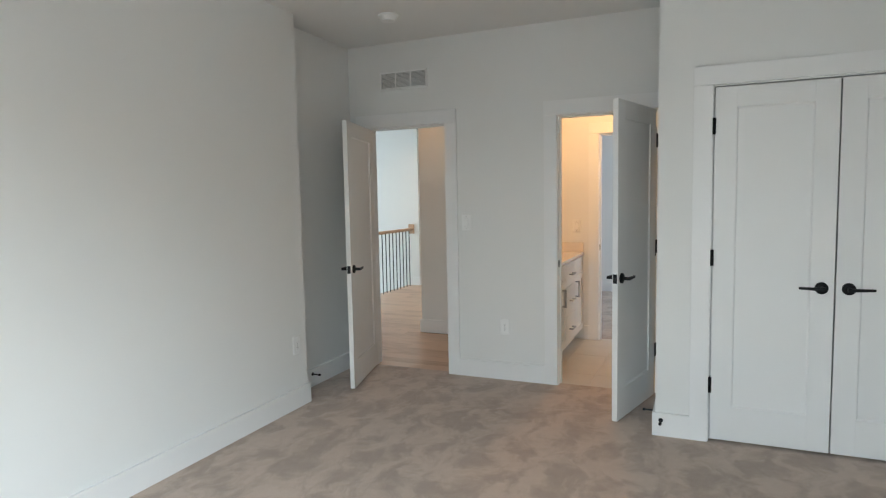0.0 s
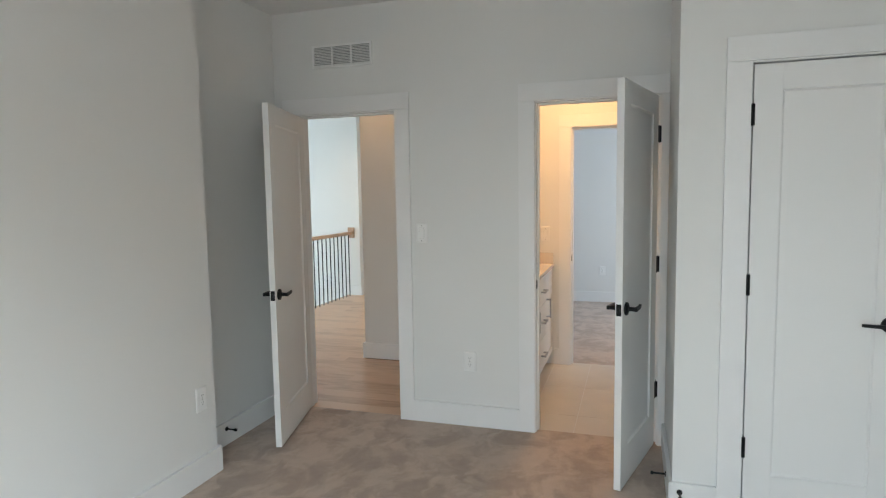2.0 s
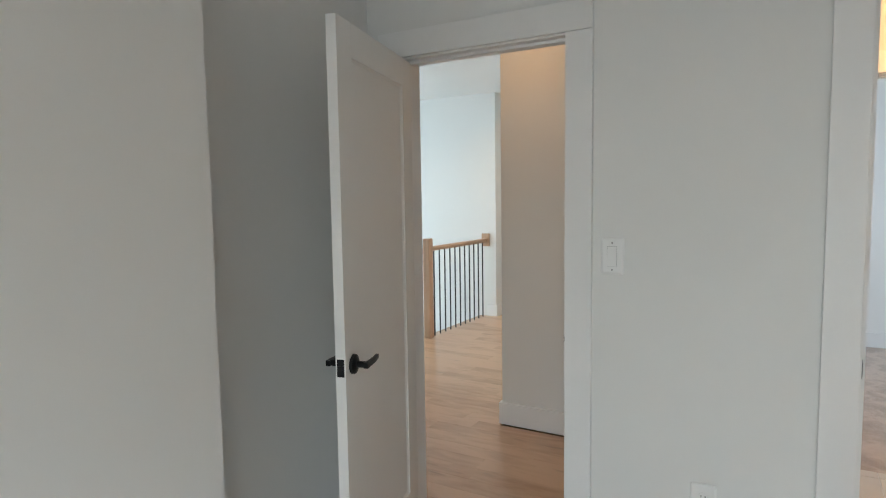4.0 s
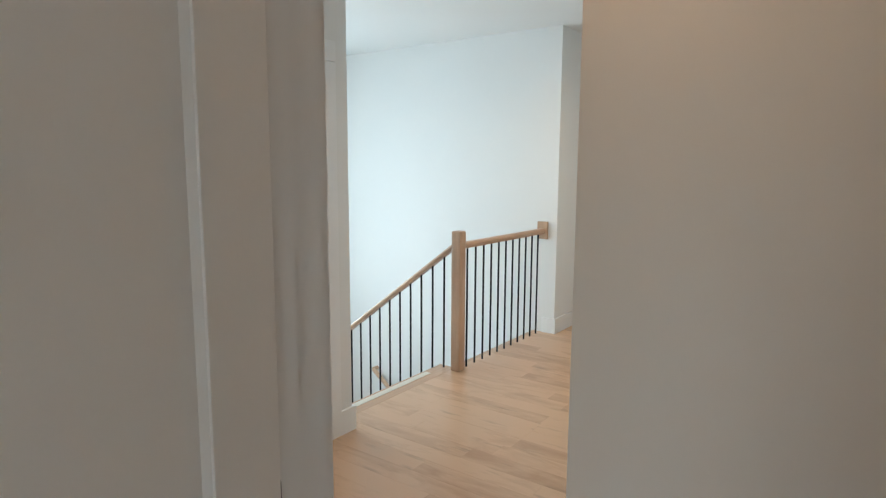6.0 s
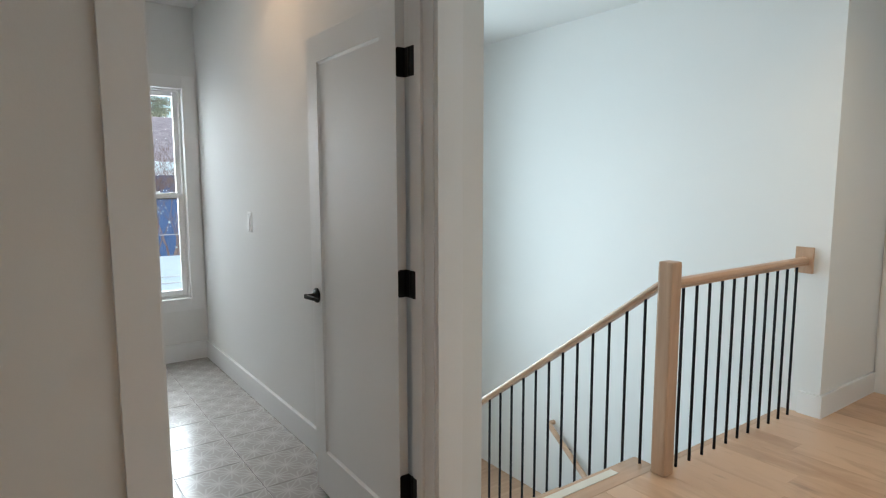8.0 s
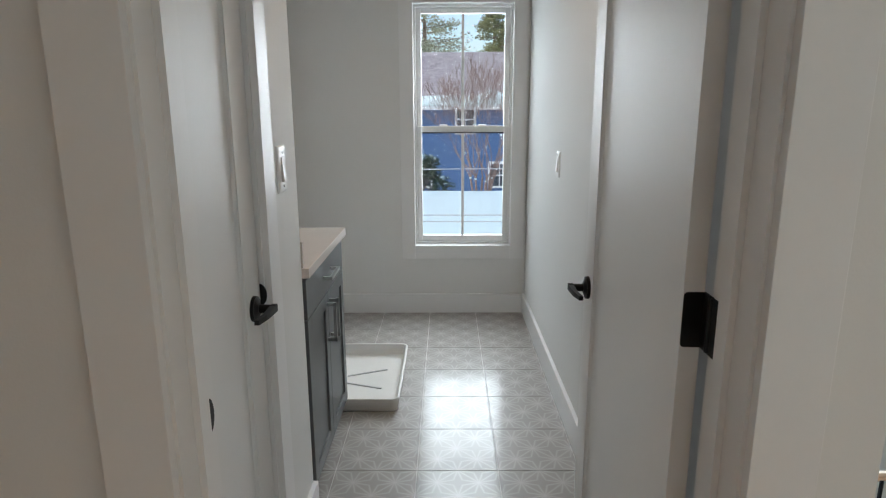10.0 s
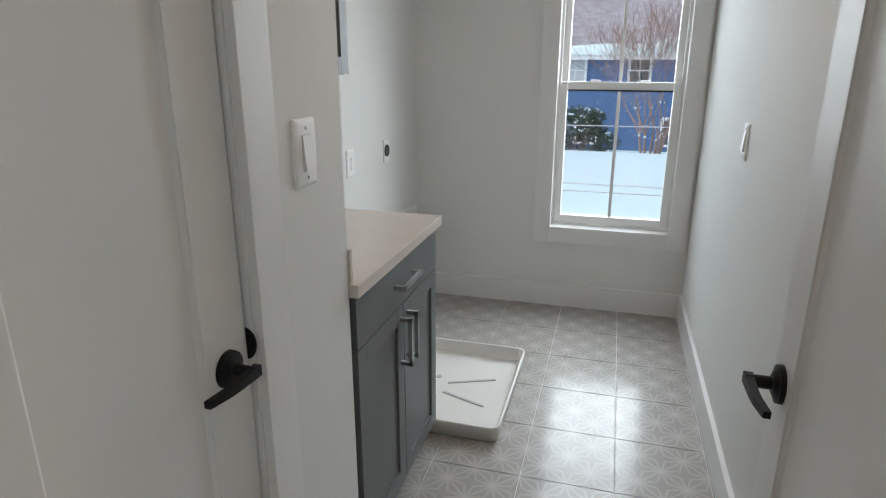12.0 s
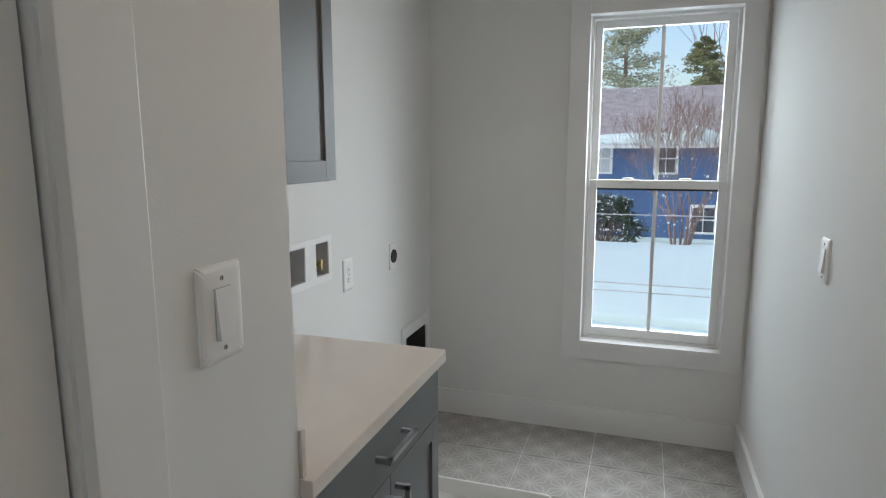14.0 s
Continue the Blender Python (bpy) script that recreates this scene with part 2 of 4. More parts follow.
WALL = material("wall_paint", (0.795, 0.795, 0.78), 0.75, vary=0.015, scale=1.2, grain=220, bump=0.06)
CEIL = material("ceiling_paint", (0.80, 0.80, 0.79), 0.9, vary=0.015, scale=1.0, grain=200, bump=0.08)
TRIM = material("trim_paint", (0.83, 0.83, 0.825), 0.4, vary=0.015, scale=4, grain=90, bump=0.02)
DOOR = material("door_paint", (0.82, 0.82, 0.81), 0.45, vary=0.012, scale=3, grain=120, bump=0.015)
PLASTIC = material("white_plastic", (0.86, 0.86, 0.85), 0.4, vary=0.01, bump=0.0)
BLACK = material("black_metal", (0.009, 0.009, 0.010), 0.42, 0.0, vary=0.15, scale=20, grain=300, bump=0.02)
IRON = material("black_iron", (0.010, 0.010, 0.014), 0.5, 0.0, vary=0.15, scale=20, grain=300, bump=0.04)
STEEL = material("brushed_nickel", (0.5, 0.49, 0.48), 0.36, 1.0, vary=0.05, grain=400, bump=0.02)
PULL = material("satin_steel_pull", (0.44, 0.45, 0.455), 0.36, 1.0, vary=0.05, grain=400, bump=0.02)
for dull, level in ((BLACK, 0.22), (IRON, 0.22), (PLASTIC, 0.3), (WALL, 0.3), (CEIL, 0.2)):
    dull.node_tree.nodes["Principled BSDF"].inputs["Specular IOR Level"].default_value = level
BRASS = material("brass", (0.45, 0.33, 0.15), 0.42, 1.0, vary=0.08, bump=0.02)
GREY = material("cabinet_grey_paint", (0.16, 0.168, 0.173), 0.46, vary=0.04, scale=5, grain=150, bump=0.02)
QUARTZ = material("quartz_worktop", (0.76, 0.69, 0.63), 0.16, vary=0.03, scale=9, grain=240, bump=0.0)
GREY.node_tree.nodes["Principled BSDF"].inputs["Specular IOR Level"].default_value = 0.25
CABINET = material("cream_cabinet_paint", (0.80, 0.79, 0.76), 0.36, vary=0.02, scale=5, grain=150, bump=0.02)
GROUT = material("grout", (0.72, 0.71, 0.69), 0.9, vary=0.1, scale=8, grain=200, bump=0.15)
BATHTILE = material("bath_tile", (0.58, 0.52, 0.45), 0.32, vary=0.05, scale=6, grain=80, bump=0.01)
DARK = material("dark_cavity", (0.03, 0.03, 0.03), 0.8, vary=0.1, bump=0.0)
RECESS = material("grey_plastic", (0.52, 0.52, 0.52), 0.45, vary=0.04, bump=0.0)
PAN = material("washer_pan_plastic", (0.80, 0.79, 0.76), 0.35, vary=0.02, scale=6, grain=160, bump=0.03)
VENTBACK = material("vent_shadow", (0.14, 0.145, 0.145), 0.8, vary=0.05, bump=0.0)
CARPET = carpet_material()
PLANK = wood("plank_floor_wood", (0.64, 0.42, 0.27), (0.475, 0.285, 0.168), 0, 0.33, True, 0.22)
NOSING = wood("nosing_wood", (0.62, 0.40, 0.262), (0.50, 0.31, 0.19), 1, 0.33, False, 0.22)
OAK_X = wood("oak_rail_x", (0.60, 0.40, 0.272), (0.45, 0.285, 0.185), 0, 0.36)
OAK_Y = wood("oak_rail_y", (0.60, 0.40, 0.272), (0.45, 0.285, 0.185), 1, 0.36)
OAK_Z = wood("oak_post", (0.60, 0.40, 0.272), (0.45, 0.285, 0.185), 2, 0.36)
PALE_STRIP = material("pale_strip", (0.74, 0.70, 0.62), 0.55, vary=0.05, scale=6, grain=120, bump=0.03)
UNDER = material("floor_underlay", (0.16, 0.10, 0.06), 0.9, vary=0.1, bump=0.0)
TILE = 0.3315
STAR = star_tile_material(TILE / 2)
GLASS = glass_material()


# ---- building blocks ----
def box(bm, x0, x1, y0, y1, z0, z1):
    vs = [bm.verts.new((x, y, z)) for z in (z0, z1) for x, y in ((x0, y0), (x1, y0), (x1, y1), (x0, y1))]
    for f in ((3, 2, 1, 0), (4, 5, 6, 7), (0, 1, 5, 4), (1, 2, 6, 5), (2, 3, 7, 6), (3, 0, 4, 7)):
        bm.faces.new([vs[k] for k in f])
    return vs


def boxes(*rows, bevel=0.0):
    bm = bmesh.new()
    for r in rows:
        box(bm, *r)
    if bevel:
        bmesh.ops.bevel(bm, geom=bm.edges[:], offset=bevel, segments=2, affect="EDGES", profile=0.6)
    return bm


def rod(bm, a, b, r0, r1=None, n=14, caps=True):
    """A round bar from a to b."""
    a, b = Vector(a), Vector(b)
    m = Matrix.Translation((a + b) / 2) @ (b - a).to_track_quat("Z", "Y").to_matrix().to_4x4()
    bmesh.ops.create_cone(bm, cap_ends=caps, segments=n, radius1=r0, radius2=r0 if r1 is None else r1, depth=(b - a).length, matrix=m)
    return bm


def smooth(bm):
    for f in bm.faces:
        f.smooth = len(f.verts) == 4
    return bm


def mesh(name, bm, mat):
    bmesh.ops.recalc_face_normals(bm, faces=bm.faces[:])
    d = bpy.data.meshes.new(name)
    bm.to_mesh(d)
    bm.free()
    d.materials.append(mat)
    return d


def part(name, bm, mat, parent, label="", m=None):
    ob = new(name, mesh(name, bm, mat))
    ob.parent = parent
    if m is not None:
        ob.matrix_basis = m
    return tagged(ob, label)


def thing(name, label, category, m=None, group="", kind=""):
    ob = new(name)
    ob.empty_display_size = 0.1
    if m is not None:
        ob.matrix_basis = m
    return tagged(ob, label, category, group, kind)


def single(name, bm, mat, label, category, kind="", group=""):
    return tagged(new(name, mesh(name, bm, mat)), label, category, group, kind)


TOP = 2.74


def wall(name, x0, x1, y0, y1, holes=(), label="white painted plasterboard wall", z0=0.0, z1=TOP):
    """A wall as solid pieces round its openings: (from, to, sill, head) along its longer side."""
    bm = bmesh.new()
    lies = "x" if x1 - x0 > y1 - y0 else "y"
    at = x0 if lies == "x" else y0

    def piece(a, b, c, d):
        if b - a > 1e-4 and d - c > 1e-4:
            box(bm, *((a, b, y0, y1) if lies == "x" else (x0, x1, a, b)), c, d)

    for a, b, sill, head in sorted(holes):
        piece(at, a, z0, z1)
        piece(a, b, z0, sill)
        piece(a, b, head, z1)
        at = b
    piece(at, x1 if lies == "x" else y1, z0, z1)
    return single(name, bm, WALL, label, "wall", "structure")


# ---- large structure ----
HEAD = 2.05
wall("wall_bedroom_doors", -4.86, 1.25, 4.555, 4.685, [(-2.955, -2.205, 0, HEAD + 0.02), (-1.325, -0.575, 0, HEAD + 0.02)])
wall("wall_bedroom_left", -3.49, -2.914, -1.9, 3.55)
wall("wall_alcove", -3.49, -3.11, 3.55, 4.555)
wall("wall_closet", -0.545, 1.12, 3.79, 3.9, [(-0.265, 0.985, 0, HEAD + 0.012)])
wall("wall_closet_side", -0.545, -0.435, 3.9, 4.555)
wall("wall_bedroom_right", 1.12, 1.25, -1.9, 4.555, [(-1.5, -0.1, 0.7, 2.2)])
wall("wall_bedroom_back", -3.49, 1.25, -2.03, -1.9, [(-1.9, 0.3, 0.7, 2.2)])
wall("wall_hall_corner", -3.112, -2.12, 5.92, 6.05)
wall("wall_hall_right", -3.112, -3.02, 6.05, 9.95)
wall("wall_hall_end", -2.12, -2.0, 4.685, 6.26)
wall("wall_bath_far", -2.0, 1.25, 6.14, 6.26, [(-1.265, -0.515, 0, HEAD + 0.02)])
wall("wall_bath_right", 0.4, 0.52, 4.685, 6.14)
wall("wall_second_bedroom_far", -3.02, 1.25, 9.35, 9.48)
wall("wall_second_bedroom_right", 1.25, 1.38, 6.14, 9.48, [(7.2, 8.8, 0.7, 2.2)])
wall("wall_second_bedroom_near", -3.02, -2.12, 6.05, 6.26)
wall("wall_laundry_door", -4.86, -4.73, 4.685, 6.56, [(5.52, 6.375, 0, HEAD + 0.02)])
wall("wall_laundry_stair", -8.17, -4.86, 6.49, 6.56, z0=-3.0)
wall("wall_stair_far", -8.17, -4.68, 9.15, 9.28, z0=-3.0)
wall("wall_hall_left_far", -4.81, -4.68, 9.28, 9.95)
wall("wall_hall_far", -4.81, -3.02, 9.95, 10.08, [(-4.585, -3.035, 0, HEAD + 0.02)])
wall("wall_outer", -8.3, -8.17, 4.68, 6.49, [(5.69, 6.395, 0.485, 2.145)])
wall("wall_outer_stair", -8.3, -8.17, 6.49, 9.28, [(6.75, 8.15, -0.35, 2.25)], z0=-3.0)
wall("wall_laundry_back", -8.17, -4.86, LB - 0.13, LB, [(-8.08, -7.78, 0.2, 0.54), (-7.02, -6.75, 1.025, 1.15)])
wall("wall_linen", -5.865, -4.86, 5.33, 5.45, [(-5.48, -4.905, 0, HEAD + 0.02)])
wall("wall_linen_end", -5.865, -5.75, LB, 5.33)
wall("wall_stair_below", -4.98, -4.86, 6.56, 9.15, z0=-3.0, z1=-0.26)
wall("wall_main_bedroom_far", -6.0, -1.0, 14.0, 14.13, [(-5.0, -3.6, 0.55, 2.15)])
wall("wall_main_bedroom_left", -6.13, -6.0, 9.95, 14.13)
wall("wall_main_bedroom_right", -1.0, -0.87, 9.95, 14.13)
wall("wall_main_bedroom_near", -6.0, -4.81, 9.95, 10.08)
wall("wall_main_bedroom_near_right", -3.02, -1.0, 9.95, 10.08)

single("ceiling", boxes((-8.3, 1.38, -2.03, 14.13, TOP, TOP + 0.12)), CEIL, "flat white painted ceiling", "ceiling", "structure")
single("floor_carpet", boxes((-3.11, 1.12, -1.9, 4.6, -0.05, 0.0)), CARPET, "taupe cut-pile carpet with vacuum marks", "carpet", "structure")
single("floor_carpet_second", boxes((-3.02, 1.25, 6.2, 9.35, -0.05, 0.0)), CARPET, "taupe cut-pile carpet in the second bedroom", "carpet", "structure")
floor_hall = single("floor_hall", boxes((-4.86, -2.12, 4.6, 9.95, -0.06, -0.012)), UNDER, "hardwood plank floor of the landing", "floor", "structure")
single("floor_main", boxes((-6.0, -1.0, 9.95, 14.0, -0.06, -0.002)), PLANK, "hardwood floor of the main bedroom", "floor", "structure")
floor_laundry = single("floor_laundry", boxes((-8.17, -4.76, LB, 6.49, -0.06, -0.004)), GROUT, "grey patterned ceramic tile floor of the laundry", "floor", "structure")
floor_bath = single("floor_bath", boxes((-2.0, 0.4, 4.6, 6.2, -0.06, -0.004)), GROUT, "beige tiled bathroom floor", "floor", "structure")


# ---- trim: door frames, casings, baseboards ----
def door_frame(name, m, width, deep, leaf_front=True, left=0.105, right=0.105, back=True, strike=None, stops=True, strike_z=0.94):
    """Jambs, stops and flat casings round an opening: local x along it, the front face at y = 0, the wall behind."""
    ob = thing(name, "white painted door frame with flat casing", "door frame", m, kind="structure")
    for a, b in ((-0.02, 0.0), (width, width + 0.02)):
        part("jamb", boxes((a, b, -0.001, deep + 0.001, 0, HEAD)), TRIM, ob)
    part("head_jamb", boxes((-0.02, width + 0.02, -0.001, deep + 0.001, HEAD, HEAD + 0.02)), TRIM, ob)
    s0, s1 = (0.039, 0.075) if leaf_front else (deep - 0.075, deep - 0.039)
    if stops:
        part("stop", boxes((0, 0.011, s0, s1, 0, HEAD)), TRIM, ob)
        part("stop", boxes((width - 0.011, width, s0, s1, 0, HEAD)), TRIM, ob)
        part("stop", boxes((0.011, width - 0.011, s0, s1, HEAD - 0.011, HEAD)), TRIM, ob)
    for y0, y1 in ((-0.019, 0.003),) + (((deep - 0.003, deep + 0.019),) if back else ()):
        if left > 0.02:
            part("casing", boxes((-left, -0.006, y0, y1, 0, HEAD + 0.006), bevel=0.0015), TRIM, ob)
        if right > 0.02:
            part("casing", boxes((width + 0.006, width + right, y0, y1, 0, HEAD + 0.006), bevel=0.0015), TRIM, ob)
        part("head_casing", boxes((-left, width + right, y0 - 0.001 if y0 < 0 else y0, y1 if y0 < 0 else y1 + 0.001, HEAD + 0.007, HEAD + 0.112), bevel=0.0015), TRIM, ob)
    if strike is not None:
        x, y = strike
        bm = rod(bmesh.new(), (x - 0.0018, 0, 0), (x + 0.0018, 0, 0), 0.03, n=24)
        for v in bm.verts:
            v.co = Vector((v.co.x, y + v.co.y * 0.62, strike_z + v.co.z))
        part("strike_plate", bm, BLACK, ob, "black strike plate")
    return ob


def lever(parent, x, y, z, out, point):
    """A black lever handle on a round rose; out: which way the face looks along y; point: where the lever points along x."""
    bm = bmesh.new()
    rod(bm, (x, y, z), (x, y + out * 0.009, z), 0.033, 0.032, 28)
    rod(bm, (x, y + out * 0.009, z), (x, y + out * 0.016, z), 0.03, 0.015, 24)
    rod(bm, (x, y + out * 0.012, z), (x, y + out * 0.056, z), 0.0115, 0.0105, 16)
    n = 7
    rows = []
    for k in range(n):
        f = k / (n - 1)
        px = x + point * (-0.013 + 0.125 * f)
        bend = 0.008 * max(0.0, f - 0.6) / 0.4
        hh, dd = 0.0095 - 0.0035 * f, 0.0075 - 0.002 * f
        py = y + out * (0.05 - bend)
        rows.append([bm.verts.new((px, py + sy * dd, z + sz * hh + 0.002 * f)) for sy, sz in ((-1, -1), (1, -1), (1, 1), (-1, 1))])
    for a, b in zip(rows, rows[1:]):
        for k in range(4):
            bm.faces.new((a[k], a[(k + 1) % 4], b[(k + 1) % 4], b[k]))
    bm.faces.new(rows[0])
    bm.faces.new(rows[-1])
    return part("handle", bm, BLACK, parent, "black lever handle on a round rose")


def hinge_leaf(bm, x0, x1, side, z, deep=0.034, tall=0.048, r=0.007):
    """A thin hinge leaf in the plane across x, its outer corners rounded."""
    pts = [(0.001, -tall), (0.001, tall)]
    for cy, cz, a0 in ((deep - r, tall - r, 90), (deep - r, -tall + r, 0)):
        pts += [(cy + r * math.cos(radians(a0 - 22.5 * k)), cz + r * math.sin(radians(a0 - 22.5 * k))) for k in range(5)]
    rings = [[bm.verts.new((x, side * p, z + q)) for p, q in pts] for x in (x0, x1)]
    for k in range(len(pts)):
        j = (k + 1) % len(pts)
        bm.faces.new((rings[0][k], rings[0][j], rings[1][j], rings[1][k]))
    for ring in rings:
        bm.faces.new(ring)
    return bm


def door_leaf(name, label, hx, hy, angle, width, side, swing=0.0, faces=(1, 1), point=-1, thick=0.035, latch=True, hinges=True, lever_z=0.93, jamb_leaf=True, knuckle=0.009, w0=0.003, hinge_z=(0.34, 1.085, 1.83), pin=(0.0, 0.004)):
    """A one-panel door. Local x runs from the hinge to the free edge, the hinge face is y = 0 and the body lies on that side of it."""
    h0, h1 = 0.016, 2.042
    y0, y1 = sorted((0.0, side * thick))
    st, tr, br = 0.112, 0.112, 0.2
    w1 = width - 0.003
    ob = new(name, mesh(name, boxes((w0, w0 + st, y0, y1, h0, h1), (w1 - st, w1, y0, y1, h0, h1), (w0 + st, w1 - st, y0, y1, h1 - tr, h1), (w0 + st, w1 - st, y0, y1, h0, h0 + br), bevel=0.0012), DOOR))
    ob.matrix_basis = pose(hx, hy, 0, 0, 0, angle)
    tagged(ob, label, "door", kind="structure")
    bm = bmesh.new()
    box(bm, w0 + st - 0.004, w1 - st + 0.004, y0 + 0.0095, y1 - 0.0095, h0 + br - 0.004, h1 - tr + 0.004)
    part("panel", bm, DOOR, ob)
    for y, out in ((y0, -1), (y1, 1)):
        # sloped sticking between the frame and the sunk panel
        bm = bmesh.new()
        a = [(w0 + st, h0 + br), (w1 - st, h0 + br), (w1 - st, h1 - tr), (w0 + st, h1 - tr)]
        d = 0.009
        b = [(w0 + st + d, h0 + br + d), (w1 - st - d, h0 + br + d), (w1 - st - d, h1 - tr - d), (w0 + st + d, h1 - tr - d)]
        va = [bm.verts.new((p, y - out * 0.0035, q)) for p, q in a]
        vb = [bm.verts.new((p, y - out * 0.0098, q)) for p, q in b]
        for k in range(4):
            bm.faces.new((va[k], va[(k + 1) % 4], vb[(k + 1) % 4], vb[k]))
        part("moulding", bm, DOOR, ob)
    for used, y, out in zip(faces, (0.0, side * thick), (-side, side)):
        if used:
            lever(ob, width - 0.062, y, lever_z, out, point)
    if latch:
        ym = (y0 + y1) / 2
        bm = boxes((w1 - 0.001, w1 + 0.0012, ym - 0.0125, ym + 0.0125, lever_z - 0.029, lever_z + 0.029))
        plate_ob = part("latch_plate", bm, BLACK, ob, "black latch plate")
        part("latch_bolt", boxes((w1 + 0.001, w1 + 0.009, ym - 0.006, ym + 0.006, lever_z - 0.008, lever_z + 0.008), bevel=0.001), BLACK, plate_ob, "black latch bolt")
    if hinges:
        for z in hinge_z:
            bm = bmesh.new()
            rod(bm, (pin[0], -side * pin[1], z - 0.046), (pin[0], -side * pin[1], z + 0.046), knuckle, n=12)
            hinge_leaf(bm, w0 - 0.0022, w0 - 0.0002, side, z)
            if w0 > 0.01:
                box(bm, 0.004, w0, *sorted((-side * 0.002, side * 0.0015)), z - 0.048, z + 0.048)
            hinge = part("hinge", bm, BLACK, ob, "black butt hinge")
            if jamb_leaf:
                part("jamb_plate", hinge_leaf(bmesh.new(), -0.0008, 0.0012, side, z), BLACK, hinge, m=pose(0, 0, 0, 0, 0, -swing))
    return ob


door_frame("trim_door_hall", pose(-2.935, 4.555, 0), 0.71, 0.13, strike=(0.7095, 0.02))
door_frame("trim_door_bath", pose(-1.305, 4.555, 0), 0.71, 0.13, right=0.048, strike=(0.0005, 0.02))
door_frame("trim_door_second_bedroom", pose(-1.245, 6.14, 0), 0.71, 0.12, strike=(0.0005, 0.02))
door_frame("trim_door_laundry", pose(-4.73, 5.54, 0, 0, 0, 90), 0.815, 0.13, leaf_front=False, strike=(0.0005, 0.108))
door_frame("trim_door_linen", pose(-4.925, 5.45, 0, 0, 0, 180), 0.535, 0.12, left=0.055, right=0.1, back=False, strike=(0.5345, 0.012), strike_z=0.958, stops=False)
door_frame("trim_door_main_bedroom", pose(-4.565, 9.95, 0), 1.51, 0.13, leaf_front=False, left=0.098, right=0.03)
door_frame("trim_closet", pose(-0.25, 3.79, 0), 1.22, 0.11, back=False)

door_leaf("door_1", "white one-panel bedroom door standing wide open", -2.940, 4.553, -74.9, 0.705, 1, swing=-74.9, w0=-0.028)
door_leaf("door_2", "white one-panel bathroom door standing wide open", -0.598, 4.553, 255.0, 0.708, -1, swing=75.0, w0=0.034)
door_leaf("door_3", "white one-panel door open into the bathroom", -0.540, 6.138, 252.5, 0.705, -1, swing=72.5, w0=0.014)
door_leaf("door_4", "white one-panel laundry door open against the wall", -4.866, 6.354, 178.6, 0.811, 1, swing=-91.4, w0=0.029)
door_leaf("door_5", "white narrow one-panel linen closet door, closed", -4.932, 5.440, 180.0, 0.526, 1, swing=0, lever_z=0.940, knuckle=0.0125, hinge_z=(0.37, 1.12, 1.85), pin=(-0.023, 0.045))
door_leaf("door_6", "white one-panel double door leaf, closed, to the main bedroom", -4.562, 10.046, 0.0, 0.75, 1, hinges=False, latch=False)
door_leaf("door_7", "white one-panel double door leaf, open into the main bedroom", -3.058, 10.085, 88.0, 0.75, 1, hinges=False, latch=False)
door_leaf("door_8", "white one-panel closet door, closed", -0.247, 3.792, 0.0, 0.606, 1, faces=(1, 0), latch=False)
door_leaf("door_9", "white one-panel closet door, closed", 0.967, 3.792, 180.0, 0.606, -1, faces=(1, 0), latch=False)


def baseboard(x0, x1, y0, y1):
    return single("baseboard", boxes((x0 - 0.0018, x1 + 0.0018, y0 - 0.0018, y1 + 0.0018, -0.002, 0.14), bevel=0.0015), TRIM, "white painted flat baseboard", "baseboard", "structure")


for r in ((-2.914, -2.898, -1.9, 3.566), (-3.094, -2.914, 3.55, 3.566), (-3.11, -3.094, 3.55, 4.539), (-3.094, -3.041, 4.539, 4.555), (-2.119, -1.411, 4.539, 4.555),
          (-0.561, -0.356, 3.774, 3.79), (1.076, 1.104, 3.774, 3.79), (-0.561, -0.545, 3.79, 4.535), (1.104, 1.12, -1.9, 3.79),
          (-3.128, -2.12, 5.904, 5.92), (-3.128, -3.112, 5.92, 9.93), (-4.73, -4.714, 4.701, 5.433), (-4.73, -4.714, 6.462, 6.576), (-4.86, -4.73, 6.56, 6.576),
          (-4.80, -4.664, 9.134, 9.15), (-4.68, -4.664, 9.15, 9.929), (-4.73, -3.041, 4.685, 4.701),
          (-8.154, -5.64, 6.474, 6.49), (-8.17, -8.154, LB, 6.49), (-8.154, -6.62, LB, LB + 0.016), (-5.865, -5.562, 5.45, 5.466),
          (-3.02, 1.25, 9.334, 9.35), (-1.39, -1.352, 6.124, 6.14), (-8.17, -8.154, 8.25, 9.134)):
    baseboard(*r)


# ---- windows ----
def sash(parent, name, y0, y1, z0, z1, x0, x1, rail=0.036, low=0.05, top=0.04):
    bm = boxes((x0, x1, y0, y0 + rail, z0, z1), (x0, x1, y1 - rail, y1, z0, z1), (x0, x1, y0 + rail, y1 - rail, z0, z0 + low), (x0, x1, y0 + rail, y1 - rail, z1 - top, z1), bevel=0.003)
    ob = part(name, bm, PLASTIC, parent)
    xm = (x0 + x1) / 2
    pane = part("pane", boxes((xm - 0.002, xm + 0.002, y0 + rail - 0.003, y1 - rail + 0.003, z0 + low - 0.003, z1 - top + 0.003)), GLASS, ob, "clear window glass")
    pane.visible_shadow = False
    ym = (y0 + y1) / 2
    part("muntin", boxes((xm + 0.003, xm + 0.009, ym - 0.009, ym + 0.009, z0 + low, z1 - top), bevel=0.0015), PLASTIC, ob)
    return ob


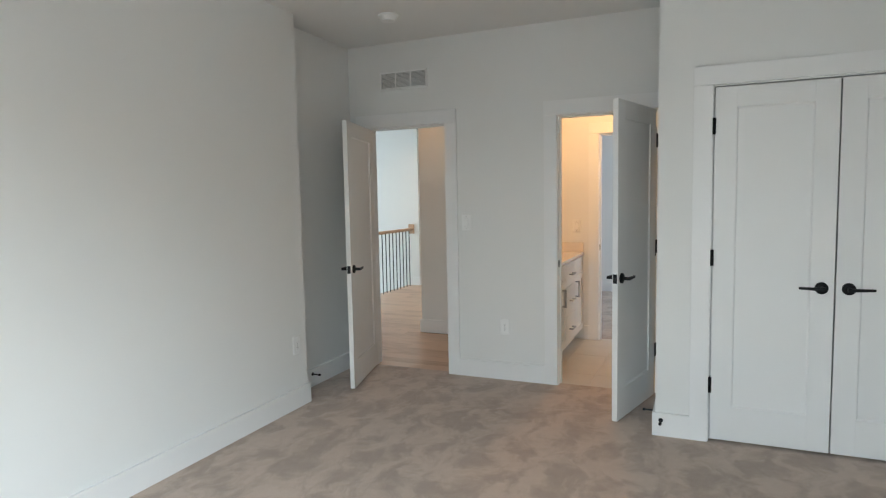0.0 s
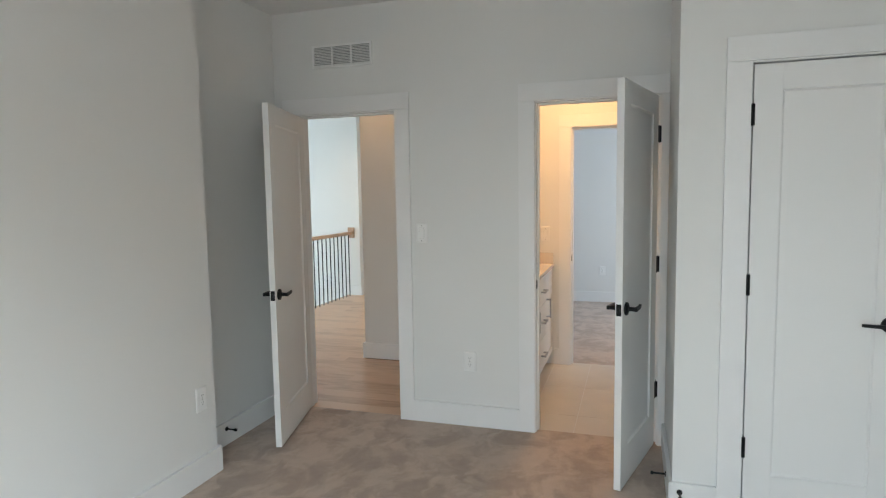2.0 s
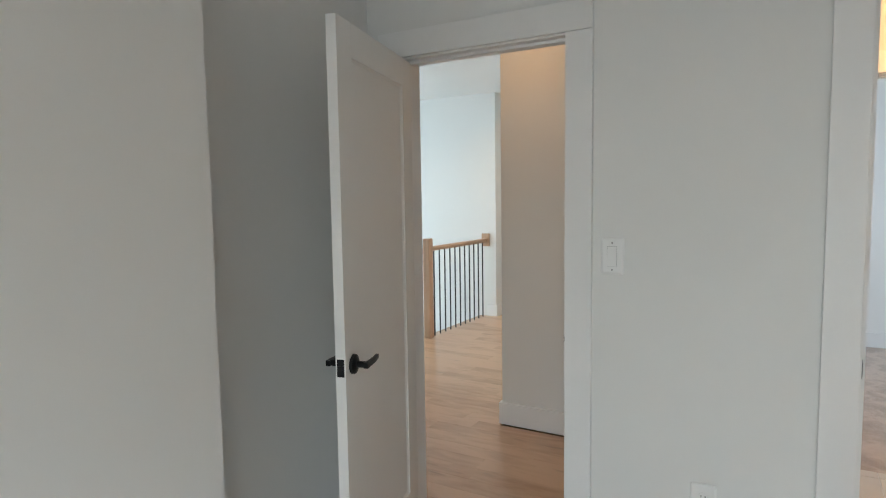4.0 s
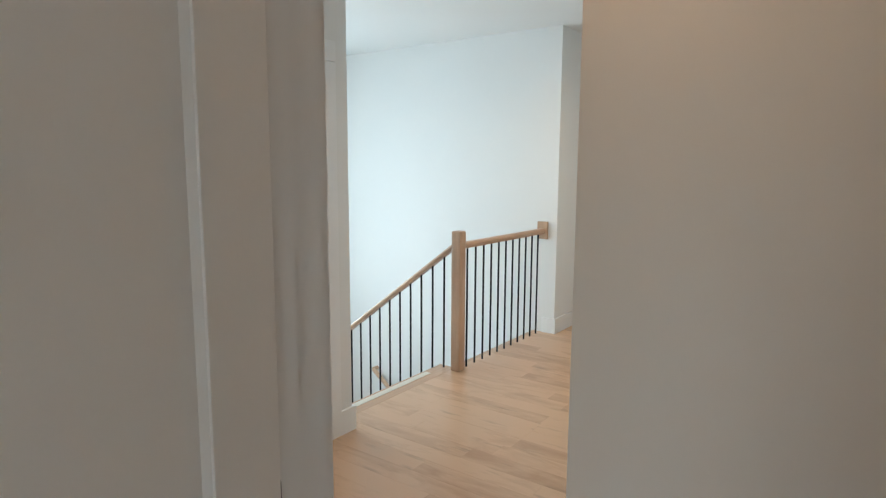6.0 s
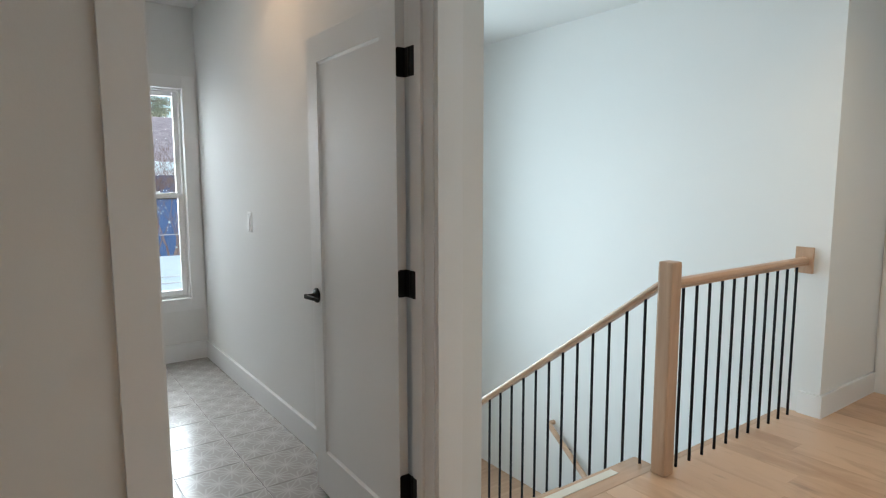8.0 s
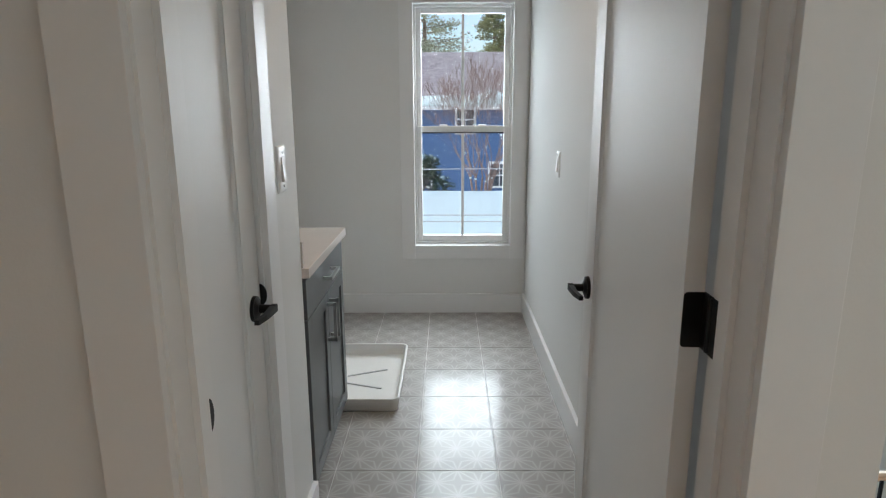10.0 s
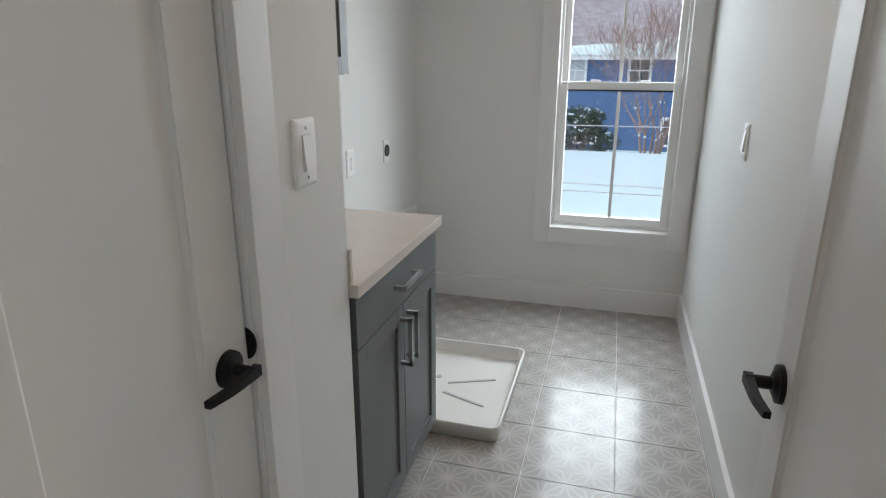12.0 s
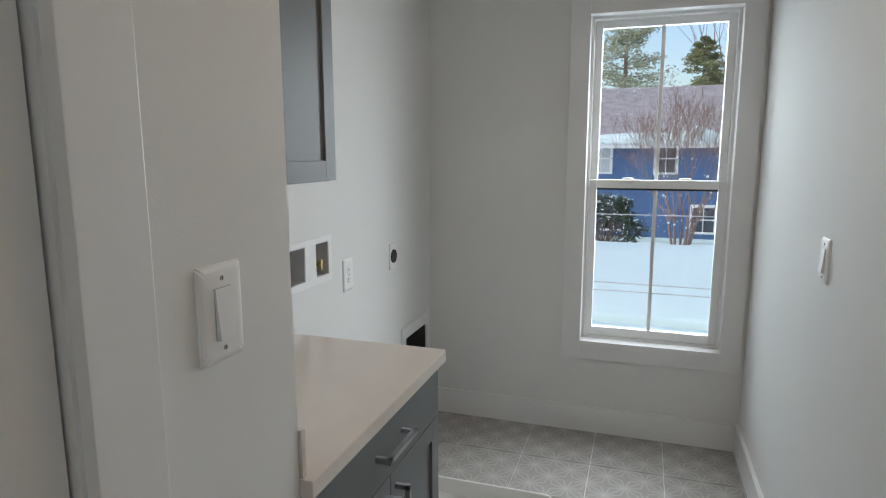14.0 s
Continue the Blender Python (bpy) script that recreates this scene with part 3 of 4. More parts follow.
def window(name, label, x, y0, y1, z0, z1, mid):
    """A double-hung window in an outer wall whose inner face is at x, the outdoors towards -x."""
    ob = thing(name, label, "window", kind="structure")
    part("liner", boxes((x - 0.05, x + 0.001, y0 - 0.015, y0, z0 - 0.015, z1 + 0.015), (x - 0.05, x + 0.001, y1, y1 + 0.015, z0 - 0.015, z1 + 0.015), (x - 0.05, x + 0.001, y0, y1, z1, z1 + 0.015)), TRIM, ob)
    part("window_sill", boxes((x - 0.05, x + 0.003, y0, y1, z0 - 0.015, z0), bevel=0.001), TRIM, ob)
    part("window_frame", boxes((x - 0.13, x - 0.05, y0 - 0.015, y0 + 0.014, z0 - 0.015, z1 + 0.015), (x - 0.13, x - 0.05, y1 - 0.014, y1 + 0.015, z0 - 0.015, z1 + 0.015), (x - 0.13, x - 0.05, y0 + 0.014, y1 - 0.014, z1 - 0.014, z1 + 0.015), (x - 0.13, x - 0.05, y0 + 0.014, y1 - 0.014, z0 - 0.015, z0 + 0.014)), PLASTIC, ob)
    sash(ob, "lower_sash", y0 + 0.015, y1 - 0.015, z0 + 0.015, mid + 0.025, x - 0.09, x - 0.058, low=0.046, top=0.042)
    sash(ob, "upper_sash", y0 + 0.015, y1 - 0.015, mid - 0.02, z1 - 0.015, x - 0.125, x - 0.093, low=0.042, top=0.036)
    # dark strip stands in for the shade gap under the meeting rail
    part("shade_strip", boxes((x - 0.072, x - 0.064, y0 + 0.051, y1 - 0.051, mid - 0.026, mid - 0.017)), DARK, ob, "dark strip standing in for the shade gap under the meeting rail")
    for f in (0.3, 0.7):
        yl = y0 + (y1 - y0) * f
        part("sash_lock", boxes((x - 0.088, x - 0.064, yl - 0.028, yl + 0.028, mid + 0.026, mid + 0.036), bevel=0.004), PLASTIC, ob)
    w = 0.095
    part("casing", boxes((x - 0.003, x + 0.019, y0 - w, y0, z0 - w, z1 + w), bevel=0.0015), TRIM, ob)
    part("casing", boxes((x - 0.003, x + 0.019, y1, y1 + w, z0 - w, z1 + w), bevel=0.0015), TRIM, ob)
    part("casing", boxes((x - 0.003, x + 0.019, y0, y1, z1, z1 + w), bevel=0.0015), TRIM, ob)
    part("casing", boxes((x - 0.003, x + 0.019, y0, y1, z0 - w, z0), bevel=0.0015), TRIM, ob)
    return ob


window("window_1", "white vinyl double-hung laundry window with flat casing", -8.17, 5.705, 6.378, 0.50, 2.13, 1.31)
# unseen stair window, its place and size chosen for the lighting
window("window_2", "white double-hung window over the stairs, assumed and out of view", -8.17, 6.765, 8.135, -0.335, 2.235, 0.95)


def plain_window(name, label, m, w, h):
    """A framed window seen at most as a sliver: local x along it, y outwards, z from the sill."""
    ob = thing(name, label, "window", m, kind="structure")
    part("window_frame", boxes((0, 0.05, 0.03, 0.1, 0, h), (w - 0.05, w, 0.03, 0.1, 0, h), (0.05, w - 0.05, 0.03, 0.1, 0, 0.05), (0.05, w - 0.05, 0.03, 0.1, h - 0.05, h), (0.05, w - 0.05, 0.04, 0.09, h / 2 - 0.03, h / 2 + 0.03), (w / 2 - 0.03, w / 2 + 0.03, 0.04, 0.09, 0.05, h / 2 - 0.03), (w / 2 - 0.03, w / 2 + 0.03, 0.04, 0.09, h / 2 + 0.03, h - 0.05)), PLASTIC, ob)
    pane = part("pane", boxes((0.045, w - 0.045, 0.062, 0.066, 0.045, h - 0.045)), GLASS, ob)
    pane.visible_shadow = False
    for r in ((-0.095, 0, -0.02, 0, -0.095, h + 0.095), (w, w + 0.095, -0.02, 0, -0.095, h + 0.095), (0, w, -0.02, 0, h, h + 0.095), (0, w, -0.02, 0, -0.095, 0)):
        part("casing", boxes(r), TRIM, ob)
    return ob


plain_window("window_3", "white framed main bedroom window", pose(-5.0, 14.0, 0.55), 1.4, 1.6)
plain_window("window_4", "white framed bedroom window", pose(0.3, -1.9, 0.7, 0, 0, 180), 2.2, 1.5)
plain_window("window_5", "white framed second bedroom window", pose(1.25, 8.8, 0.7, 0, 0, -90), 1.6, 1.5)


# unseen window, added to go with the side fill lamp
plain_window("window_6", "white framed side window, unseen, added for the bedroom's side light", pose(1.12, -0.1, 0.7, 0, 0, -90), 1.4, 1.5)


# ---- wall plates, vent, detector, door stops ----
def wall_plate(name, label, m, kind="rocker", w=0.041, h=0.0645):
    """A switch or socket plate with domed edges; the wall is y = 0 and the plate faces -y."""
    ob = thing(name, label, "light switch" if kind == "rocker" else "power socket", m)
    bm = bmesh.new()
    rings = [[bm.verts.new((sx * (w - d), y, sz * (h - d))) for sx, sz in ((-1, -1), (1, -1), (1, 1), (-1, 1))] for d, y in ((0, 0.004), (0, -0.002), (0.003, -0.0052), (0.008, -0.0068), (0.013, -0.0072))]
    for p, q in zip(rings, rings[1:]):
        for k in range(4):
            bm.faces.new((p[k], p[(k + 1) % 4], q[(k + 1) % 4], q[k]))
    bm.faces.new(rings[0])
    bm.faces.new(rings[-1])
    upright = [e for e in bm.edges if min(abs(v.co.x) for v in e.verts) > w - 0.0135 and min(abs(v.co.z) for v in e.verts) > h - 0.0135 and abs(e.verts[0].co.y - e.verts[1].co.y) > 1e-4]
    bmesh.ops.bevel(bm, geom=upright, offset=0.003, segments=2, affect="EDGES")
    part("cover_plate", bm, PLASTIC, ob)
    if kind == "rocker":
        part("surround", boxes((-0.0172, 0.0172, -0.0078, -0.007, -0.036, 0.036)), RECESS, ob)
        bm = bmesh.new()
        v = box(bm, -0.0158, 0.0158, -0.0092, -0.0072, -0.0345, 0.0345)
        for k in (0, 1):
            v[k].co.y -= 0.0055
        part("rocker", bm, PLASTIC, ob)
    else:
        for z in (0.0195, -0.0195):
            bm = bmesh.new()
            bmesh.ops.create_cone(bm, cap_ends=True, segments=20, radius1=0.0168, radius2=0.0162, depth=0.003, matrix=pose(0, -0.0072, z, 90))
            face = part("receptacle", bm, PLASTIC, ob)
            part("slot", boxes((-0.0075, -0.0055, -0.0091, -0.0086, z - 0.001, z + 0.008), (0.0055, 0.0075, -0.0091, -0.0086, z - 0.001, z + 0.007), (-0.002, 0.002, -0.0091, -0.0086, z - 0.010, z - 0.006)), DARK, face)
    for z in ((0.048, -0.048) if kind == "rocker" else (0.0,)):
        bm = bmesh.new()
        rod(bm, (0, -0.006, z), (0, -0.0084, z), 0.0038, 0.0032, 12)
        screw = part("screw", bm, STEEL, ob)
        part("slot", boxes((-0.0006, 0.0006, -0.0088, -0.0083, z - 0.003, z + 0.003)), DARK, screw)
    return ob


wall_plate("light_switch", "white rocker light switch on the wall between the doors", pose(-2.048, 4.555, 1.257))
wall_plate("light_switch", "white rocker light switch beside the worktop recess", pose(-5.688, 5.45, 1.266, 0, 0, 180), w=0.0445, h=0.067)
wall_plate("light_switch", "white rocker light switch on the laundry side wall", pose(-6.987, 6.49, 1.17))
wall_plate("light_switch", "white rocker light switch over the vanity end", pose(-1.47, 6.14, 1.15))
wall_plate("wall_outlet", "white duplex socket low on the wall between the doors", pose(-1.733, 4.555, 0.426), "outlet")
wall_plate("wall_outlet", "white duplex socket low on the long bedroom wall", pose(-2.914, 3.44, 0.443, 0, 0, 90), "outlet")
wall_plate("wall_outlet", "white duplex socket on the laundry back wall", pose(-7.174, LB, 0.99, 0, 0, 180), "outlet")
wall_plate("wall_outlet", "white duplex socket in the second bedroom", pose(-1.14, 9.35, 0.43), "outlet")

vent = thing("wall_vent", "white return-air grille with three louvred sections high on the wall", "vent", pose(-2.80, 4.555, 2.357))
part("backing", boxes((0.012, 0.42, -0.004, -0.002, 0.012, 0.136)), VENTBACK, vent)
part("frame", boxes((0, 0.432, -0.012, 0, 0, 0.014), (0, 0.432, -0.012, 0, 0.134, 0.148), (0, 0.014, -0.012, 0, 0.014, 0.134), (0.418, 0.432, -0.012, 0, 0.014, 0.134), (0.142, 0.153, -0.012, 0, 0.014, 0.134), (0.279, 0.29, -0.012, 0, 0.014, 0.134)), PLASTIC, vent)
slat_mesh = None
for x in (0.014, 0.153, 0.29):
    for k in range(12):
        if slat_mesh is None:
            bm = boxes((0, 0.127, -0.0008, 0.0008, 0, 0.0085))
            slat_mesh = mesh("slat", bm, PLASTIC)
        sl = new("slat", slat_mesh)
        sl.parent, sl.matrix_basis = vent, pose(x, -0.0085, 0.0155 + k * 0.0099, -36, 0, 0)

det = thing("smoke_detector", "white round smoke detector on the bedroom ceiling", "smoke detector", pose(-2.347, 3.871, TOP))
part("base", rod(bmesh.new(), (0, 0, 0), (0, 0, -0.012), 0.072, n=40), PLASTIC, det)
part("cover", rod(bmesh.new(), (0, 0, -0.012), (0, 0, -0.042), 0.064, 0.048, n=40), PLASTIC, det)


def door_stop(label, m):
    """A black rigid door stop out of a baseboard, along local -y."""
    ob = thing("door_stop", label, "door stop", m)
    bm = rod(rod(bmesh.new(), (0, 0, 0), (0, -0.006, 0), 0.013, n=16), (0, -0.006, 0), (0, -0.062, 0), 0.005, n=12)
    part("post", bm, BLACK, ob)
    part("bumper", rod(bmesh.new(), (0, -0.062, 0), (0, -0.075, 0), 0.0095, 0.008, n=14), BLACK, ob)


door_stop("black door stop on the baseboard behind the hall door", pose(-3.094, 3.86, 0.1, 0, 0, 90))
door_stop("black door stop on the baseboard of the closet wall", pose(-0.513, 3.774, 0.097))
door_stop("black door stop on the baseboard beside the bathroom door", pose(-0.561, 4.0, 0.075, 0, 0, -90))
door_stop("black door stop on the second bedroom's baseboard", pose(-0.62, 9.334, 0.075))


def ceiling_lamp(x, y):
    ob = thing("recessed_ceiling_light", "white recessed ceiling light, lit warm", "ceiling light", pose(x, y, TOP))
    bm = bmesh.new()
    rod(bm, (0, 0, 0), (0, 0, -0.008), 0.09, 0.085, 32)
    part("trim_ring", bm, PLASTIC, ob)
    part("lens", rod(bmesh.new(), (0, 0, -0.008), (0, 0, -0.011), 0.07, n=28), glow_material("lamp_glow", (1.0, 0.8, 0.55), 6.0), ob)


for x, y in ((-1.2, 5.4), (-2.9, 5.5), (-3.9, 8.2), (-6.3, 6.05)):
    ceiling_lamp(x, y)


# ---- cabinets ----
def bar_handle(parent, a, b, out, r=0.006, reach=0.032):
    """A square bar pull from a to b, standing off along out."""
    a, b, o = Vector(a), Vector(b), Vector(out) * reach
    bm = bmesh.new()

    def bar(p, q):
        lo, hi = [min(p[k], q[k]) - r for k in range(3)], [max(p[k], q[k]) + r for k in range(3)]
        box(bm, lo[0], hi[0], lo[1], hi[1], lo[2], hi[2])

    e = (b - a).normalized() * (0.008 - r)
    bar(a + o - e, b + o + e)
    bar(a, a + o)
    bar(b, b + o)
    return part("handle", bm, PULL, parent, "brushed nickel bar pull")


def shaker(parent, name, mat, x0, x1, z0, z1, y, rail=0.055, flat=False):
    """A cabinet front facing local -y, its back at y."""
    if flat:
        return part(name, boxes((x0, x1, y - 0.019, y, z0, z1), bevel=0.0015), mat, parent)
    bm = boxes((x0, x0 + rail, y - 0.019, y, z0, z1), (x1 - rail, x1, y - 0.019, y, z0, z1), (x0 + rail, x1 - rail, y - 0.019, y, z1 - rail, z1), (x0 + rail, x1 - rail, y - 0.019, y, z0, z0 + rail), bevel=0.0012)
    front = part(name, bm, mat, parent)
    part("panel", boxes((x0 + rail - 0.003, x1 - rail + 0.003, y - 0.011, y - 0.003, z0 + rail - 0.003, z1 - rail + 0.003)), mat, front)
    return front


base = thing("base_cabinet", "dark grey shaker base cabinet with a drawer over two doors", "cabinet", pose(-5.886, LB, 0, 0, 0, 180))
W, D = 0.704, 5.436 - LB
part("body", boxes((0, W, -D, -0.002, 0.1, 0.889)), GREY, base)
part("toe_kick", boxes((0, W, -D + 0.07, -D + 0.085, 0.0, 0.1)), GREY, base)
f = shaker(base, "drawer_front", GREY, 0.003, W - 0.003, 0.736, 0.876, -D - 0.001, flat=True)
bar_handle(f, (W / 2 - 0.075, -D - 0.02, 0.81), (W / 2 + 0.075, -D - 0.02, 0.81), (0, -1, 0))
f = shaker(base, "door", GREY, 0.003, W / 2 - 0.0015, 0.105, 0.731, -D - 0.001)
bar_handle(f, (W / 2 - 0.03, -D - 0.02, 0.545), (W / 2 - 0.03, -D - 0.02, 0.69), (0, -1, 0))
f = shaker(base, "door", GREY, W / 2 + 0.0015, W - 0.003, 0.105, 0.731, -D - 0.001)
bar_handle(f, (W / 2 + 0.03, -D - 0.02, 0.545), (W / 2 + 0.03, -D - 0.02, 0.69), (0, -1, 0))

single("worktop", boxes((-6.602, -5.866, LB + 0.001, 5.475, 0.889, 0.924), bevel=0.003), QUARTZ, "pale quartz worktop on the grey laundry cabinet", "worktop")
single("side_splash", boxes((-5.880, -5.867, LB + 0.002, 5.456, 0.9245, 1.012), bevel=0.002), QUARTZ, "pale quartz splash strip standing on the worktop", "splashback")

upper = thing("wall_cabinet", "dark grey shaker wall cabinet above the worktop", "cabinet", pose(-5.886, LB, 0, 0, 0, 180))
U = 5.148 - 0.02 - LB
part("body", boxes((0, 0.706, -U, -0.002, 1.397, 2.46)), GREY, upper)
shaker(upper, "door", GREY, 0.003, 0.3515, 1.40, 2.457, -U - 0.001)
shaker(upper, "door", GREY, 0.3545, 0.703, 1.40, 2.457, -U - 0.001)

vanity = thing("bath_vanity", "off-white shaker bathroom vanity with drawers and a door", "vanity", pose(-2.0, 4.72, 0, 0, 0, 90))
V = 0.575
part("body", boxes((0, 1.41, -V, -0.002, 0.1, 0.86)), CABINET, vanity)
part("toe_kick", boxes((0, 1.41, -V + 0.07, -V + 0.085, 0, 0.1)), CABINET, vanity)
for x0, x1 in ((0.01, 0.39), (0.61, 0.98)):
    for z0, z1 in ((0.12, 0.37), (0.375, 0.635), (0.64, 0.85)):
        f = shaker(vanity, "drawer_front", CABINET, x0, x1, z0, z1, -V - 0.001, flat=True)
        bar_handle(f, ((x0 + x1) / 2 - 0.06, -V - 0.02, (z0 + z1) / 2), ((x0 + x1) / 2 + 0.06, -V - 0.02, (z0 + z1) / 2), (0, -1, 0))
for x0, x1 in ((0.395, 0.605), (0.985, 1.4)):
    shaker(vanity, "drawer_front", CABINET, x0, x1, 0.70, 0.85, -V - 0.001, flat=True)
    f = shaker(vanity, "door", CABINET, x0, x1, 0.12, 0.695, -V - 0.001)
    bar_handle(f, (x0 + 0.04, -V - 0.02, 0.50), (x0 + 0.04, -V - 0.02, 0.64), (0, -1, 0))
single("vanity_top", boxes((-1.998, -1.395, 4.70, 6.138, 0.861, 0.89), bevel=0.003), QUARTZ, "pale quartz vanity top", "worktop")
single("side_splash", boxes((-1.99, -1.40, 6.119, 6.139, 0.8905, 0.985), bevel=0.002), QUARTZ, "pale quartz splash strip at the vanity's end", "splashback")


# ---- laundry fittings ----
def tray(bm, x0, x1, y0, y1, h, t, r=0.04, n=5):
    """An open tray with rounded corners and a rolled rim."""
    def ring(inset, z):
        pts = []
        for cx, cy, a0 in ((x1 - r, y1 - r, 0), (x0 + r, y1 - r, 90), (x0 + r, y0 + r, 180), (x1 - r, y0 + r, 270)):
            for k in range(n + 1):
                a = radians(a0 + 90 * k / n)
                pts.append(bm.verts.new((cx + (r - inset) * math.cos(a), cy + (r - inset) * math.sin(a), z)))
        return pts

    rings = [ring(0.008, 0.0), ring(0.0, h - 0.004), ring(0.001, h), ring(t - 0.001, h), ring(t, h - 0.004), ring(t + 0.012, 0.008), ring(t + 0.018, 0.005)]
    for a, b in zip(rings, rings[1:]):
        for k in range(len(a)):
            bm.faces.new((a[k], a[(k + 1) % len(a)], b[(k + 1) % len(b)], b[k]))
    bm.faces.new(rings[0])
    bm.faces.new(rings[-1])
    return bm


pan = thing("washer_pan", "white plastic washer drain pan lying on the tiles", "drain pan", pose(-7.375, LB + 0.1, 0.002))
part("tray", smooth(tray(bmesh.new(), 0, 0.735, 0, 5.695 - LB - 0.1, 0.065, 0.012)), PAN, pan)
part("rib", boxes((-0.0065, 0.0065, -0.113, 0.113, 0, 0.004), bevel=0.001), RECESS, pan, "grey raised rib", pose(0.2925, 0.5155, 0.0052, 0, 0, 22.6))
part("rib", boxes((-0.0065, 0.0065, -0.106, 0.106, 0, 0.004), bevel=0.001), RECESS, pan, "grey raised rib", pose(0.4555, 0.5125, 0.0052, 0, 0, -19.6))
part("drain", rod(bmesh.new(), (0.286, 0.353, 0.005), (0.286, 0.353, 0.008), 0.014, n=16), RECESS, pan)

wb = thing("washer_box", "white recessed washing machine valve box with a brass tap", "valve box", pose(-6.885, LB, 1.085, 0, 0, 180))
part("cover_plate", boxes((-0.16, 0.16, -0.004, 0, -0.085, -0.06), (-0.16, 0.16, -0.004, 0, 0.065, 0.085), (-0.16, -0.135, -0.004, 0, -0.06, 0.065), (0.135, 0.16, -0.004, 0, -0.06, 0.065), (-0.03, 0.045, -0.004, -0.0012, -0.06, 0.065), bevel=0.001), PLASTIC, wb)
for a, b in ((-0.135, -0.03), (0.045, 0.135)):
    part("recess", boxes((a, b, 0.075, 0.08, -0.06, 0.065), (a, a + 0.003, 0.0, 0.075, -0.06, 0.065), (b - 0.003, b, 0.0, 0.075, -0.06, 0.065), (a + 0.003, b - 0.003, 0.0, 0.075, -0.06, -0.057), (a + 0.003, b - 0.003, 0.0, 0.075, 0.062, 0.065)), RECESS, wb, "grey inner box")
part("divider", boxes((-0.03, 0.045, -0.001, 0.08, -0.06, 0.065)), PLASTIC, wb)
bm = rod(bmesh.new(), (0.085, 0.03, -0.056), (0.085, 0.03, 0.03), 0.008, n=12)
rod(bm, (0.085, 0.03, -0.015), (0.085, 0.0, -0.015), 0.011, n=14)
box(bm, 0.078, 0.092, -0.004, 0.0, -0.035, 0.002)
part("valve", bm, BRASS, wb, "brass shut-off valve")
dry = thing("dryer_outlet", "white dryer socket plate with a round black outlet", "power socket", pose(-7.635, LB, 0.99, 0, 0, 180))
part("cover_plate", boxes((-0.038, 0.038, -0.006, 0.004, -0.06, 0.06), bevel=0.003), PLASTIC, dry)
part("receptacle", rod(bmesh.new(), (0, -0.006, 0), (0, -0.011, 0), 0.032, 0.031, 24), DARK, dry, "round black receptacle")
dv = thing("dryer_vent_box", "white recessed dryer vent box with a dark opening", "vent box", pose(-7.93, LB, 0.40, 0, 0, 180))
part("flange", boxes((-0.20, -0.15, -0.008, 0, -0.25, 0.2), (0.15, 0.20, -0.008, 0, -0.25, 0.2), (-0.15, 0.15, -0.008, 0, 0.14, 0.2), (-0.15, 0.15, -0.008, 0, -0.25, -0.2), bevel=0.002), PLASTIC, dv)
part("recess", boxes((-0.15, 0.15, 0.1, 0.105, -0.2, 0.14), (-0.15, -0.147, 0, 0.1, -0.2, 0.14), (0.147, 0.15, 0, 0.1, -0.2, 0.14), (-0.147, 0.147, 0, 0.1, 0.137, 0.14), (-0.147, 0.147, 0, 0.1, -0.2, -0.197)), DARK, dv, "dark recess")


# ---- stairs and railing ----
stair = thing("stair", "white stair with oak treads going down from the landing", "stairs", pose(-4.98, 6.56, 0), kind="structure")
RUN, RISE, STEPS = 0.257, 0.19, 8
for k in range(STEPS):
    x = -k * RUN
    part("riser", boxes((x - 0.02, x, 0.0, 1.22, -(k + 1) * RISE, -k * RISE - 0.028)), TRIM, stair)
    if k < STEPS - 1:
        part("tread", boxes((x - RUN - 0.02, x + 0.0 - 0.02, 0.0, 1.24, -(k + 1) * RISE - 0.026, -(k + 1) * RISE), bevel=0.004), OAK_Y, stair, "oak tread")
bm = bmesh.new()
a, b = Vector((-0.02, 0, -0.06)), Vector((-STEPS * RUN, 0, -STEPS * RISE - 0.04))
vs = []
for y in (1.22, 1.25):
    vs.append([bm.verts.new((p.x, y, p.z + q)) for p, q in ((a, 0.0), (b, 0.0), (b, -0.28), (a, -0.24))])
bm.faces.new(vs[0])
bm.faces.new(vs[1])
for k in range(4):
    bm.faces.new((vs[0][k], vs[0][(k + 1) % 4], vs[1][(k + 1) % 4], vs[1][k]))
part("skirt", bm, TRIM, stair)
single("stair_landing", boxes((-8.17, -4.98 - STEPS * RUN + RUN, 6.56, 9.15, -STEPS * RISE - 0.1, -STEPS * RISE)), OAK_Y, "oak half-landing of the stair", "landing", "structure")
single("stair_lower_floor", boxes((-8.17, -3.0, 6.56, 9.15, -3.1, -3.0)), OAK_X, "wooden floor at the foot of the stair", "floor", "structure")
single("landing_nosing", boxes((-5.01, -4.86, 6.576, 7.82, -0.03, 0.0), bevel=0.006), NOSING, "oak nosing board along the top of the stair", "nosing", "structure")
single("nosing_strip", boxes((-4.985, -4.937, 6.58, 7.6, 0.0, 0.003), bevel=0.001), PALE_STRIP, "pale narrow strip along the stair nosing", "strip")
single("landing_edge", boxes((-4.90, -4.86, 7.82, 9.15, -0.03, 0.0), bevel=0.005), NOSING, "oak edge board under the landing rail", "nosing", "structure")
single("landing_fascia", boxes((-4.885, -4.86, 6.56, 9.15, -0.26, -0.031)), TRIM, "white painted edge of the landing", "fascia", "structure")

rail = thing("stair_railing", "oak and black iron stair railing with a square newel post", "railing")
NX, NY = -4.815, 7.775
bm = boxes((NX - 0.04, NX + 0.04, NY - 0.04, NY + 0.04, 0.0, 1.055), bevel=0.012)
part("newel_post", bm, OAK_Z, rail, "square oak newel post with eased edges")


